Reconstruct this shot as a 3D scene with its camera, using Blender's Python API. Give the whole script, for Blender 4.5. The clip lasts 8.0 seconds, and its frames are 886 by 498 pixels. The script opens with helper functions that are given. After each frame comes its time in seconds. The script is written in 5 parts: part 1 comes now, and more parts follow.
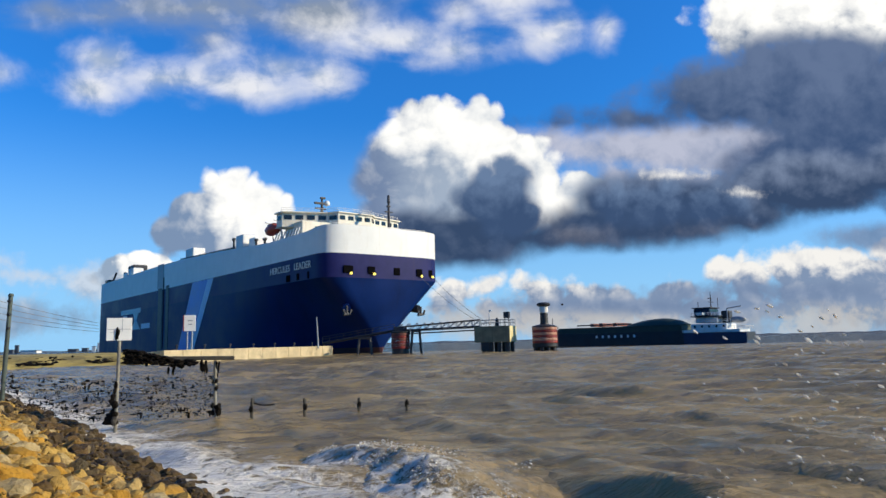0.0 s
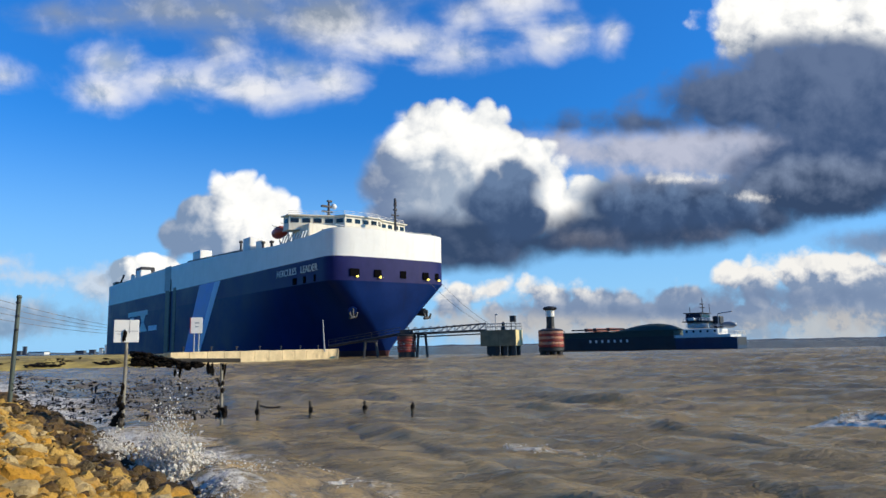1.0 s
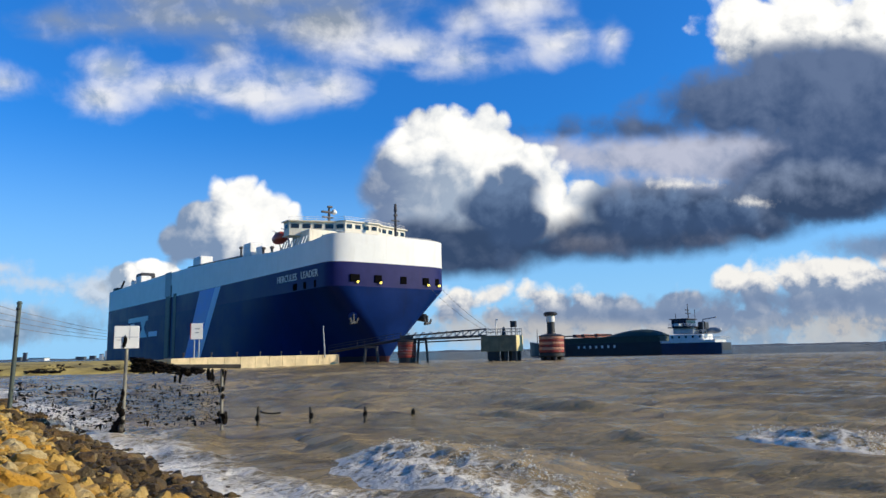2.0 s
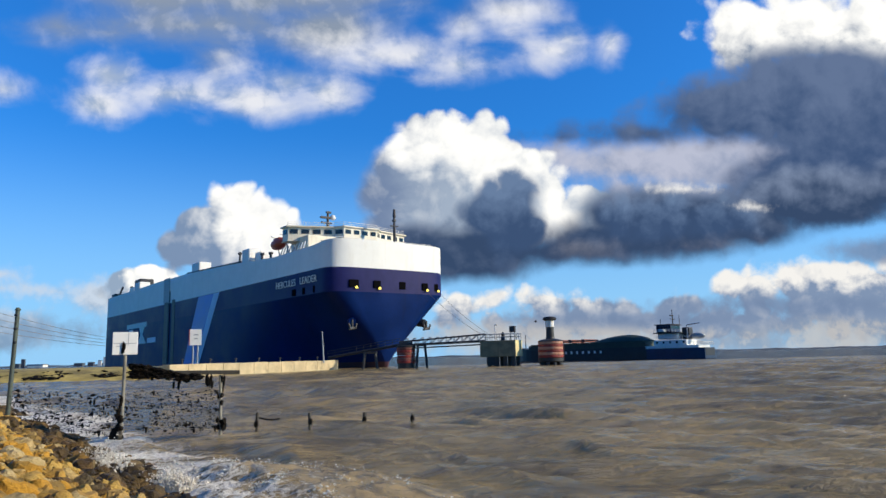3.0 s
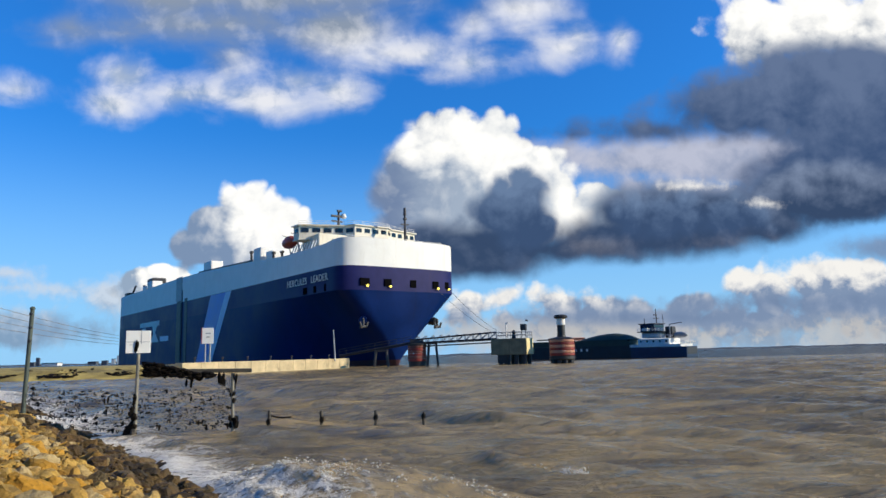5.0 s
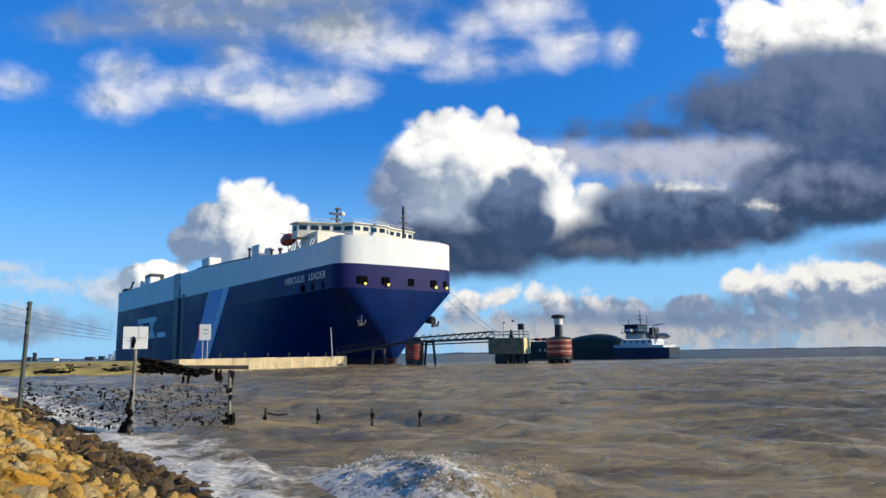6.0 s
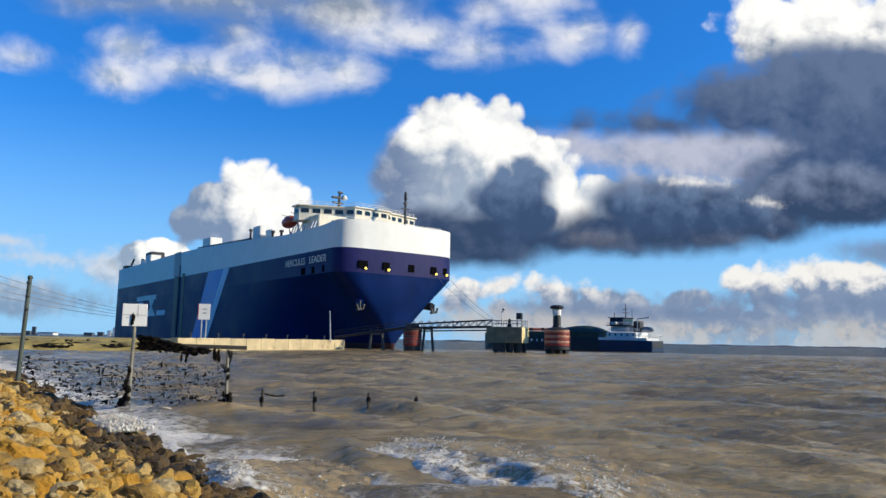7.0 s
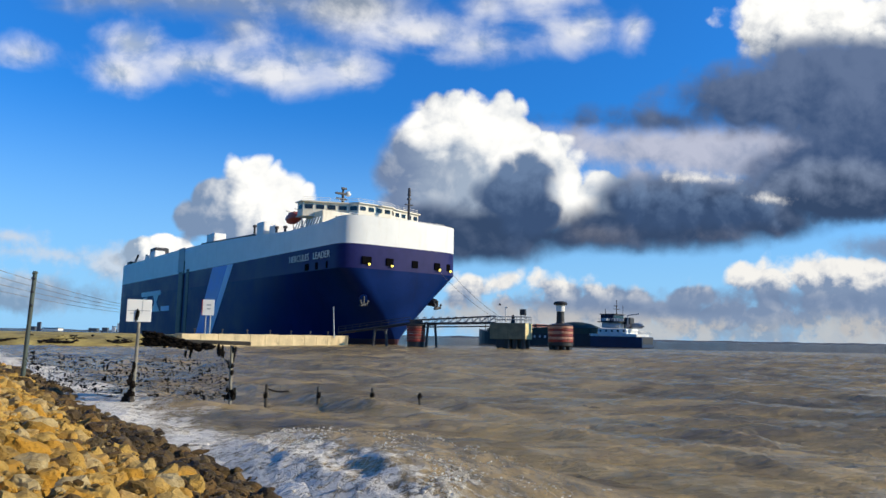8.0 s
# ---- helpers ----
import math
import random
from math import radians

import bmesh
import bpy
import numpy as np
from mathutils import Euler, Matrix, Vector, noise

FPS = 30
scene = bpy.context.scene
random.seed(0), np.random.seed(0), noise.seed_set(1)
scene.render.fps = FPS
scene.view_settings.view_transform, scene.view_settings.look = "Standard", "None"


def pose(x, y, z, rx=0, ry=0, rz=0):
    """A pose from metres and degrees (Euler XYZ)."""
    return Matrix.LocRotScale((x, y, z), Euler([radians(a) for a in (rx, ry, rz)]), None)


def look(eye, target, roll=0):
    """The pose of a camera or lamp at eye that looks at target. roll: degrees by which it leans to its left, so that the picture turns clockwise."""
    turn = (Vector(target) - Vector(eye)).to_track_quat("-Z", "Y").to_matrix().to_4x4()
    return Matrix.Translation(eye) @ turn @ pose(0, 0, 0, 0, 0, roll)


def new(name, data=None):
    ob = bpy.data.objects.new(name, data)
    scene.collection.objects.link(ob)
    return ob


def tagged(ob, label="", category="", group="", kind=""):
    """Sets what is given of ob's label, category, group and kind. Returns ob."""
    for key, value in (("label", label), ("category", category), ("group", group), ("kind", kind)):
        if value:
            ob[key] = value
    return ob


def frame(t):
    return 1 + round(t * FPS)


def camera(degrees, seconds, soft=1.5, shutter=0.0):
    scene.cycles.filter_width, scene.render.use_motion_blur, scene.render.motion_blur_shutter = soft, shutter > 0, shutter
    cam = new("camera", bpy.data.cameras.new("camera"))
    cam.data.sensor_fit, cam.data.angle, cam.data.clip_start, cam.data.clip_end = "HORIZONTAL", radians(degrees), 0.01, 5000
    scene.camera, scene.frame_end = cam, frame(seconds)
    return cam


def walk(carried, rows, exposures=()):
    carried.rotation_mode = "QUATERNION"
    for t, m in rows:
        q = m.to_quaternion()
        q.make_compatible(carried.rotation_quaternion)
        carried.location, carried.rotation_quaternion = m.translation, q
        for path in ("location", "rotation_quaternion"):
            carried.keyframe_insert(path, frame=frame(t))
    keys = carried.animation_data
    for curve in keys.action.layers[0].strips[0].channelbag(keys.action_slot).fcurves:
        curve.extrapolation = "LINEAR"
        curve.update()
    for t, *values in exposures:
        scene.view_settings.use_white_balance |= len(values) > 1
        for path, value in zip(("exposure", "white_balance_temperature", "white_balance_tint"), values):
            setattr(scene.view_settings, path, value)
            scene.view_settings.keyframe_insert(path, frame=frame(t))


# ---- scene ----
cam = camera(64.2, 8.0, soft=1.5)

# The camera is held in the hand on the stone bank, 2 m above the water, and only turns.
EYE = 2.0
TURNS = [
    (0, 97.513, 1.352, -0.829),
    (0.5, 97.651, 1.078, -0.475),
    (1, 97.805, 1.056, -0.345),
    (1.5, 97.967, 1.087, -0.287),
    (3, 98.667, 1.310, -0.377),
    (3.5, 98.651, 1.506, -0.138),
    (4, 98.537, 1.500, 0.225),
    (4.5, 98.542, 1.432, 0.475),
    (6, 98.437, 0.829, 0.284),
    (6.5, 97.942, -0.261, 0.067),
    (7, 97.394, -0.982, 0.112),
    (7.5, 97.127, -1.084, 0.266),
    (8, 97.068, -1.059, 0.396),
]
walk(cam, [(t, pose(0, 0, EYE, rx, ry, rz)) for t, rx, ry, rz in TURNS])
scene.view_settings.exposure = 0.0

# ---- sun and sky ----
SUN_AZ, SUN_EL = 97.0, 24.0          # degrees clockwise from +y, and above the horizon
az, el = radians(SUN_AZ), radians(SUN_EL)
to_sun = Vector((math.sin(az) * math.cos(el), math.cos(az) * math.cos(el), math.sin(el)))
sun = new("sun", bpy.data.lights.new("sun", "SUN"))
sun.data.energy, sun.data.angle, sun.data.color = 5.0, radians(0.6), (1.0, 0.87, 0.64)
sun.matrix_world = look(to_sun * 100, (0, 0, 0))


class Nodes:
    """Short forms for building a node tree."""

    def __init__(self, tree):
        self.tree = tree
        tree.nodes.clear()

    def add(self, kind, ins=None, **props):
        n = self.tree.nodes.new(kind)
        for k, v in props.items():
            setattr(n, k, v)
        for k, v in (ins or {}).items():
            if isinstance(v, bpy.types.NodeSocket):
                self.tree.links.new(v, n.inputs[k])
            else:
                n.inputs[k].default_value = v
        return n

    def math(self, op, a, b=0.0, c=0.0, clamp=False):
        return self.add("ShaderNodeMath", {0: a, 1: b, 2: c}, operation=op, use_clamp=clamp).outputs[0]

    def vmath(self, op, a, b=(0, 0, 0), out=0):
        return self.add("ShaderNodeVectorMath", {0: a, 1: b}, operation=op).outputs[out]

    def smooth(self, v, lo, hi, to0=0.0, to1=1.0):
        return self.add("ShaderNodeMapRange", {0: v, 1: lo, 2: hi, 3: to0, 4: to1}, interpolation_type="SMOOTHSTEP").outputs[0]

    def noise(self, vec, scale, detail=4.0, rough=0.5, distort=0.0, lac=2.0):
        return self.add("ShaderNodeTexNoise", {"Vector": vec, "Scale": scale, "Detail": detail, "Roughness": rough,
                                               "Lacunarity": lac, "Distortion": distort}).outputs[0]

    def mix(self, f, a, b):
        n = self.add("ShaderNodeMix", data_type="RGBA")
        for k, v in ((0, f), (6, a), (7, b)):
            if isinstance(v, bpy.types.NodeSocket):
                self.tree.links.new(v, n.inputs[k])
            else:
                n.inputs[k].default_value = v if k == 0 else (*v[:3], 1.0)
        return n.outputs[2]


def build_sky():
    world = bpy.data.worlds.new("sky")
    world.use_nodes = True
    scene.world = world
    N = Nodes(world.node_tree)
    way = N.add("ShaderNodeTexCoord").outputs["Generated"]
    # a flat chart of the sky beyond the ship; one unit is about 4.6 degrees
    m = pose(0, 0, 0, 98.537, 1.5, 0.225).to_3x3()
    right, up, ahead = m.col[0], m.col[1], -m.col[2]
    dr = N.vmath("DOT_PRODUCT", way, tuple(right), 1)
    du = N.vmath("DOT_PRODUCT", way, tuple(up), 1)
    da = N.math("MAXIMUM", N.vmath("DOT_PRODUCT", way, tuple(ahead), 1), 0.2)
    cx = N.math("MULTIPLY_ADD", N.math("DIVIDE", dr, da), 12.5, 7.84)
    cy = N.math("MULTIPLY_ADD", N.math("DIVIDE", du, da), -12.5, 4.41)
    p = N.add("ShaderNodeCombineXYZ", {0: cx, 1: cy}).outputs[0]
    billow = N.noise(p, 1.3, 9, 0.58, 0.25)
    fine = N.noise(N.vmath("ADD", p, (31, 7, 0)), 3.6, 7, 0.6, 0.1)
    broad = N.noise(N.vmath("ADD", p, (3, 17, 0)), 0.55, 5, 0.5, 0.3)
    bumps = N.add("ShaderNodeTexVoronoi", {"Vector": N.vmath("ADD", p, N.vmath("MULTIPLY", N.add("ShaderNodeTexNoise", {"Vector": p, "Scale": 1.6, "Detail": 3.0}).outputs[1], (0.5, 0.5, 0))), "Scale": 2.2}, feature="F1").outputs[0]
    wob = N.math("SUBTRACT", billow, 0.5)
    wobf = N.math("SUBTRACT", fine, 0.5)
    wobb = N.math("SUBTRACT", broad, 0.5)
    wobs = N.math("SUBTRACT", N.noise(N.vmath("MULTIPLY", p, (0.6, 1.25, 1)), 0.95, 6, 0.5, 0.45), 0.5)
    puff = N.math("SUBTRACT", 0.45, bumps)

    # relief: how much thinner the cloud gets towards the sun, up and to the right
    toward = N.vmath("ADD", p, (0.13, -0.13, 0))
    bumps2 = N.add("ShaderNodeTexVoronoi", {"Vector": N.vmath("ADD", toward, N.vmath("MULTIPLY", N.add("ShaderNodeTexNoise", {"Vector": toward, "Scale": 1.6, "Detail": 3.0}).outputs[1], (0.5, 0.5, 0))), "Scale": 2.2}, feature="F1").outputs[0]
    relief = N.math("MULTIPLY_ADD", N.math("SUBTRACT", billow, N.noise(toward, 1.3, 9, 0.58, 0.25)), 3.2, N.math("MULTIPLY", N.math("SUBTRACT", bumps2, bumps), 0.8))

    def field(ells, blend=0.25):
        """Distance inside a union of ellipses (x, y, rx, ry)."""
        out = None
        for x, y, rx, ry in ells:
            q = N.vmath("MULTIPLY", N.vmath("SUBTRACT", p, (x, y, 0)), (1 / rx, 1 / ry, 0))
            d = N.math("MULTIPLY_ADD", N.vmath("LENGTH", q, out=1), -min(rx, ry), min(rx, ry))
            out = d if out is None else N.math("SMOOTH_MAX", out, d, blend)
        return out

    def rough(d, a=0.0, b=0.0, c=0.0, e=0.0, g=0.0):
        for w, k in ((wob, a), (wobf, b), (wobb, c), (puff, e), (wobs, g)):
            if k:
                d = N.math("MULTIPLY_ADD", w, k, d)
        return d

    sky = N.add("ShaderNodeTexSky", sky_type="NISHITA", sun_disc=False, sun_elevation=el, sun_rotation=az,
                altitude=0.0, air_density=1.0, dust_density=0.6, ozone_density=2.5).outputs[0]
    height = N.vmath("DOT_PRODUCT", way, (0, 0, 1), 1)
    clear = N.add("ShaderNodeCombineXYZ", {0: N.smooth(height, 0.05, 0.5, SKY_R * 0.95, SKY_R), 1: N.smooth(height, 0.05, 0.5, SKY_G * 0.86, SKY_G), 2: N.smooth(height, 0.05, 0.5, SKY_B * 0.84, SKY_B)}).outputs[0]
    blue = N.vmath("MULTIPLY", sky, clear)
    state = {"c": blue}

    def over(alpha, colour):
        state["c"] = N.mix(alpha, state["c"], colour)

    white, cream = (1.05, 1.04, 1.0), (0.93, 0.86, 0.76)

    def body(d, lo, hi, lit, lit_col, dark_col, dens=1.0, carve=0.45):
        a = N.smooth(d, lo, hi, 0.0, dens)
        lit = N.math("MULTIPLY_ADD", relief, carve, lit, clamp=True)
        over(a, N.mix(lit, dark_col, lit_col))

    # haze low down
    hz = N.smooth(N.vmath("DOT_PRODUCT", way, (0, 0, 1), 1), 0.0, 0.32, 0.88, 0.0)
    over(hz, (0.34, 0.65, 0.99))
    # ragged clouds along the horizon to the right: white heads over a blue-grey band
    low = rough(field([(8.3, 5.42, 0.55, 0.26), (8.75, 5.3, 0.4, 0.24), (9.75, 5.34, 0.75, 0.27), (11.0, 5.45, 0.9, 0.24), (12.2, 5.36, 0.8, 0.26), (13.3, 5.05, 0.7, 0.34), (14.2, 4.88, 0.65, 0.40), (15.2, 4.92, 1.0, 0.40), (17, 4.8, 1.6, 0.5), (12.0, 5.68, 4.6, 0.30), (16.0, 5.4, 3.2, 0.40)]), 0.3, 0.16, 0.1, 0.34)
    lit = N.smooth(rough(N.math("SUBTRACT", N.math("MULTIPLY_ADD", cx, -0.066, 6.08), cy), 0.9, 0.5, 0.4), -0.10, 0.34)
    body(low, -0.04, 0.10, lit, (0.92, 0.90, 0.86), (0.22, 0.30, 0.45))
    strat = rough(field([(12.0, 6.0, 5.5, 0.24), (15.5, 5.85, 2.6, 0.30), (9.0, 5.85, 1.6, 0.16)]), 0.4, 0.3, 0.3)
    body(strat, -0.12, 0.2, N.smooth(rough(broad, 0, 0.8, 0), 0.40, 0.62), (0.54, 0.53, 0.52), (0.28, 0.35, 0.46), 0.85)
    slab = rough(field([(14.2, 5.36, 1.9, 0.13), (15.8, 4.38, 0.95, 0.22), (11.6, 5.62, 1.6, 0.10)]), 0.25, 0.2)
    body(slab, -0.12, 0.12, fine, (0.24, 0.32, 0.48), (0.13, 0.20, 0.34), 0.85)
    # low clouds to the left, behind the stern
    lo2 = rough(field([(0.2, 5.85, 1.7, 0.36), (1.1, 5.15, 0.55, 0.13), (0.1, 4.85, 0.5, 0.10), (0.2, 5.1, 0.4, 0.07), (1.9, 5.25, 0.45, 0.3)]), 0.45, 0.3)
    body(lo2, -0.1, 0.18, N.smooth(rough(N.math("SUBTRACT", 5.6, cy), 1.2, 0.8), -0.3, 0.5), (0.66, 0.70, 0.76), (0.21, 0.29, 0.42), 0.8)
    # small cumulus over the stern
    c1 = rough(field([(2.30, 5.05, 0.40, 0.34), (2.72, 4.98, 0.42, 0.36), (3.1, 5.1, 0.4, 0.35)]), 0.25, 0.12, 0, 0.3)
    body(c1, -0.03, 0.05, N.smooth(rough(N.math("SUBTRACT", cx, 2.25), 0.8, 0.6, 0, 0.5), -0.1, 0.3), white, (0.30, 0.40, 0.54))
    # cumulus over the ship
    c2 = rough(field([(4.25, 3.80, 0.62, 0.58), (4.75, 3.95, 0.55, 0.50), (3.75, 4.15, 0.62, 0.60), (4.5, 4.5, 1.1, 0.7), (3.35, 4.45, 0.42, 0.40), (5.1, 4.2, 0.32, 0.5)]), 0.14, 0.08, 0, 0.30)
    lit = N.smooth(rough(N.math("ADD", N.math("MULTIPLY_ADD", cx, 0.85, -3.52), N.math("MULTIPLY_ADD", cy, -0.7, 2.95)), 0.9, 0.3, 0.4, 0.45), -0.48, 0.30)
    body(c2, -0.05, 0.07, lit, white, (0.20, 0.29, 0.45), 1.0, 0.3)
    # a pale veil behind the great cumulus and the bank
    veil = rough(field([(11.4, 2.80, 2.0, 0.45), (9.9, 2.72, 1.0, 0.35), (13.0, 2.8, 1.6, 0.6), (12.5, 3.4, 1.9, 0.3), (11.2, 3.3, 0.6, 0.3)]), 0.4, 0.2, 0.4)
    body(veil, -0.10, 0.3, N.smooth(rough(N.math("SUBTRACT", 3.0, cy), 1.6, 0.6, 1.0), -0.6, 0.5), (0.50, 0.53, 0.66), (0.26, 0.32, 0.47), 1.0, 0.3)
    # the great cumulus: white towers, then its shaded front
    c3 = rough(field([(8.2, 2.85, 1.0, 0.85), (8.62, 2.42, 0.48, 0.46), (7.55, 2.50, 0.46, 0.48), (8.05, 2.38, 0.40, 0.40), (7.0, 3.0, 0.52, 0.65), (9.3, 3.0, 0.60, 0.45), (9.75, 3.5, 0.50, 0.65), (7.5, 3.8, 1.1, 1.0), (9.0, 3.7, 1.1, 0.9), (6.78, 3.4, 0.38, 0.6), (10.5, 3.8, 0.7, 0.55)]), 0.16, 0.08, 0, 0.30)
    lit = N.smooth(rough(field([(8.25, 2.42, 0.85, 0.42), (8.75, 2.80, 0.62, 0.50), (9.45, 2.95, 0.55, 0.26), (9.98, 3.55, 0.26, 0.85), (7.0, 2.45, 0.22, 0.20)]), 0.6, 0.25, 0.4, 0.35), -0.45, 0.16)
    edge = N.smooth(cx, 6.5, 7.6, 0.28, 0.06)
    body(c3, -0.05, edge, lit, white, N.mix(N.smooth(rough(N.math("SUBTRACT", cx, 7.4), 1.6, 0.6, 1.2), -0.8, 0.7), (0.17, 0.24, 0.39), (0.36, 0.44, 0.56)), 1.0, 0.3)
    # the long grey bank to the right
    heads = rough(field([(13.3, 0.55, 0.85, 0.65), (14.4, 0.45, 1.1, 0.75), (15.6, 0.5, 1.1, 0.8), (12.9, 0.25, 0.45, 0.40), (17.5, 0.4, 1.5, 0.9)]), 0.35, 0.2, 0, 0.4)
    body(heads, -0.1, 0.16, N.smooth(rough(N.math("SUBTRACT", 0.80, cy), 0.9, 0.4, 0, 0.3), -0.45, 0.35), white, (0.22, 0.28, 0.39))
    bank = rough(field([(14.7, 1.65, 2.1, 1.05), (13.1, 1.90, 1.6, 0.70), (15.6, 2.4, 1.7, 1.3), (11.5, 2.30, 1.5, 0.28), (10.1, 2.38, 1.2, 0.17), (14.9, 3.2, 2.2, 0.80), (17.5, 2.2, 2.5, 1.9)]), 0.45, 0.2, 0.4, 0.2)
    body(bank, -0.10, 0.30, N.smooth(rough(N.math("SUBTRACT", 2.0, cy), 3.0, 0.8, 2.4), -1.2, 1.2), (0.125, 0.18, 0.31), (0.045, 0.088, 0.195), 1.0, 0.22)
    base = rough(field([(8.7, 4.42, 1.5, 0.50), (9.8, 4.42, 1.7, 0.32), (10.9, 4.22, 1.5, 0.44), (12.1, 4.05, 1.5, 0.55), (13.3, 3.92, 1.2, 0.46), (11.2, 3.75, 0.9, 0.5), (12.5, 3.75, 1.3, 0.45), (8.2, 4.66, 0.9, 0.34), (14.6, 3.45, 1.6, 0.62), (17.5, 3.2, 2.2, 0.8), (7.4, 4.4, 0.9, 0.5), (11.7, 3.52, 0.5, 0.34)]), 0.22, 0.08, 0.15, 0.10)
    lit = N.smooth(rough(N.math("SUBTRACT", N.math("MULTIPLY_ADD", cx, -0.07, 4.7), cy), 1.3, 0.4, 1.2, 0.3), -0.15, 1.15)
    body(base, -0.08, 0.22, lit, (0.20, 0.26, 0.39), (0.038, 0.070, 0.145), 1.0, 0.25)
    front = rough(field([(9.25, 3.38, 0.52, 0.36), (8.75, 3.72, 0.62, 0.45), (9.25, 4.05, 0.62, 0.6), (11.9, 3.85, 0.75, 0.42), (11.1, 4.0, 0.5, 0.4), (12.9, 3.9, 0.6, 0.4)]), 0.4, 0.2, 0, 0.4)
    body(front, -0.14, 0.20, N.smooth(rough(N.math("SUBTRACT", 3.7, cy), 1.6, 0.6, 0, 0.4), -0.5, 0.7), (0.14, 0.215, 0.36), (0.045, 0.085, 0.18), 1.0, 0.25)
    warm = rough(field([(10.4, 4.35, 0.7, 0.2), (12.9, 4.25, 0.8, 0.16)]), 0.5, 0.3)
    body(warm, -0.1, 0.3, fine, (0.36, 0.34, 0.36), (0.20, 0.21, 0.25), 0.3)
    rim = rough(field([(12.2, 3.29, 0.40, 0.07), (13.45, 3.6, 0.25, 0.06)]), 0.3, 0.3)
    body(rim, -0.05, 0.16, fine, white, cream, 0.85)
    # high broken clouds
    top = rough(field([(3.6, 0.45, 2.3, 0.42), (5.9, 0.55, 1.2, 0.55), (1.2, 0.5, 0.6, 0.32), (6.8, 0.95, 0.7, 0.25), (4.0, 1.0, 0.4, 0.25), (4.2, -0.4, 3.6, 0.8), (9.1, 0.15, 0.6, 0.28), (8.3, 0.4, 0.3, 0.25)]), 0.2, 0.10, 0.3, 0, 0.9)
    lit = N.smooth(rough(N.math("MULTIPLY_ADD", cx, 0.20, N.math("MULTIPLY_ADD", cy, 0.9, -2.05)), 0.5, 0.3, 1.0, 0, 1.4), -0.7, 0.5)
    body(top, -0.26, 0.50, lit, (0.90, 0.90, 0.92), (0.26, 0.32, 0.42))
    puffs = rough(field([(2.05, 1.35, 0.55, 0.38), (1.9, 1.85, 0.5, 0.32), (3.2, 1.65, 1.1, 0.22), (4.6, 1.75, 0.8, 0.32), (5.2, 1.45, 0.5, 0.28), (5.9, 1.6, 0.45, 0.26), (0.2, 1.6, 0.45, 0.2), (8.2, 1.1, 0.6, 0.26), (9.85, 0.85, 0.42, 0.22), (10.15, 0.65, 0.2, 0.14), (10.9, 0.75, 0.14, 0.18), (7.4, 0.95, 0.5, 0.2)]), 0.2, 0.10, 0.1, 0, 0.75)
    body(puffs, -0.24, 0.34, N.smooth(rough(billow, 0, 0, 0, 0, 0.7), 0.32, 0.64), (0.88, 0.88, 0.90), (0.42, 0.50, 0.62), 0.93)
    # the sky goes on with broken cloud all round
    behind = N.smooth(N.vmath("DOT_PRODUCT", way, tuple(ahead), 1), 0.70, 0.45)
    n3 = N.noise(N.vmath("MULTIPLY", way, (1, 1, 2.2)), 3.0, 7, 0.55, 0.3)
    around = N.mix(N.smooth(n3, 0.64, 0.78, 0.0, 0.6), blue, N.mix(N.smooth(n3, 0.60, 0.8), (0.60, 0.62, 0.66), (0.25, 0.30, 0.38)))
    # unseen sky dimmed to 0.72 so that shaded sides get less fill
    state["c"] = N.mix(behind, state["c"], N.vmath("MULTIPLY", around, (0.72, 0.72, 0.72)))
    # below the horizon: the colour of the water far off
    below = N.smooth(N.vmath("DOT_PRODUCT", way, (0, 0, 1), 1), -0.004, -0.02)
    state["c"] = N.mix(below, state["c"], (0.09, 0.10, 0.11))
    bg = N.add("ShaderNodeBackground", {0: state["c"], 1: 1.0}).outputs[0]
    N.add("ShaderNodeOutputWorld", {0: bg})


SKY_R, SKY_G, SKY_B = 0.021, 0.107, 0.208
build_sky()

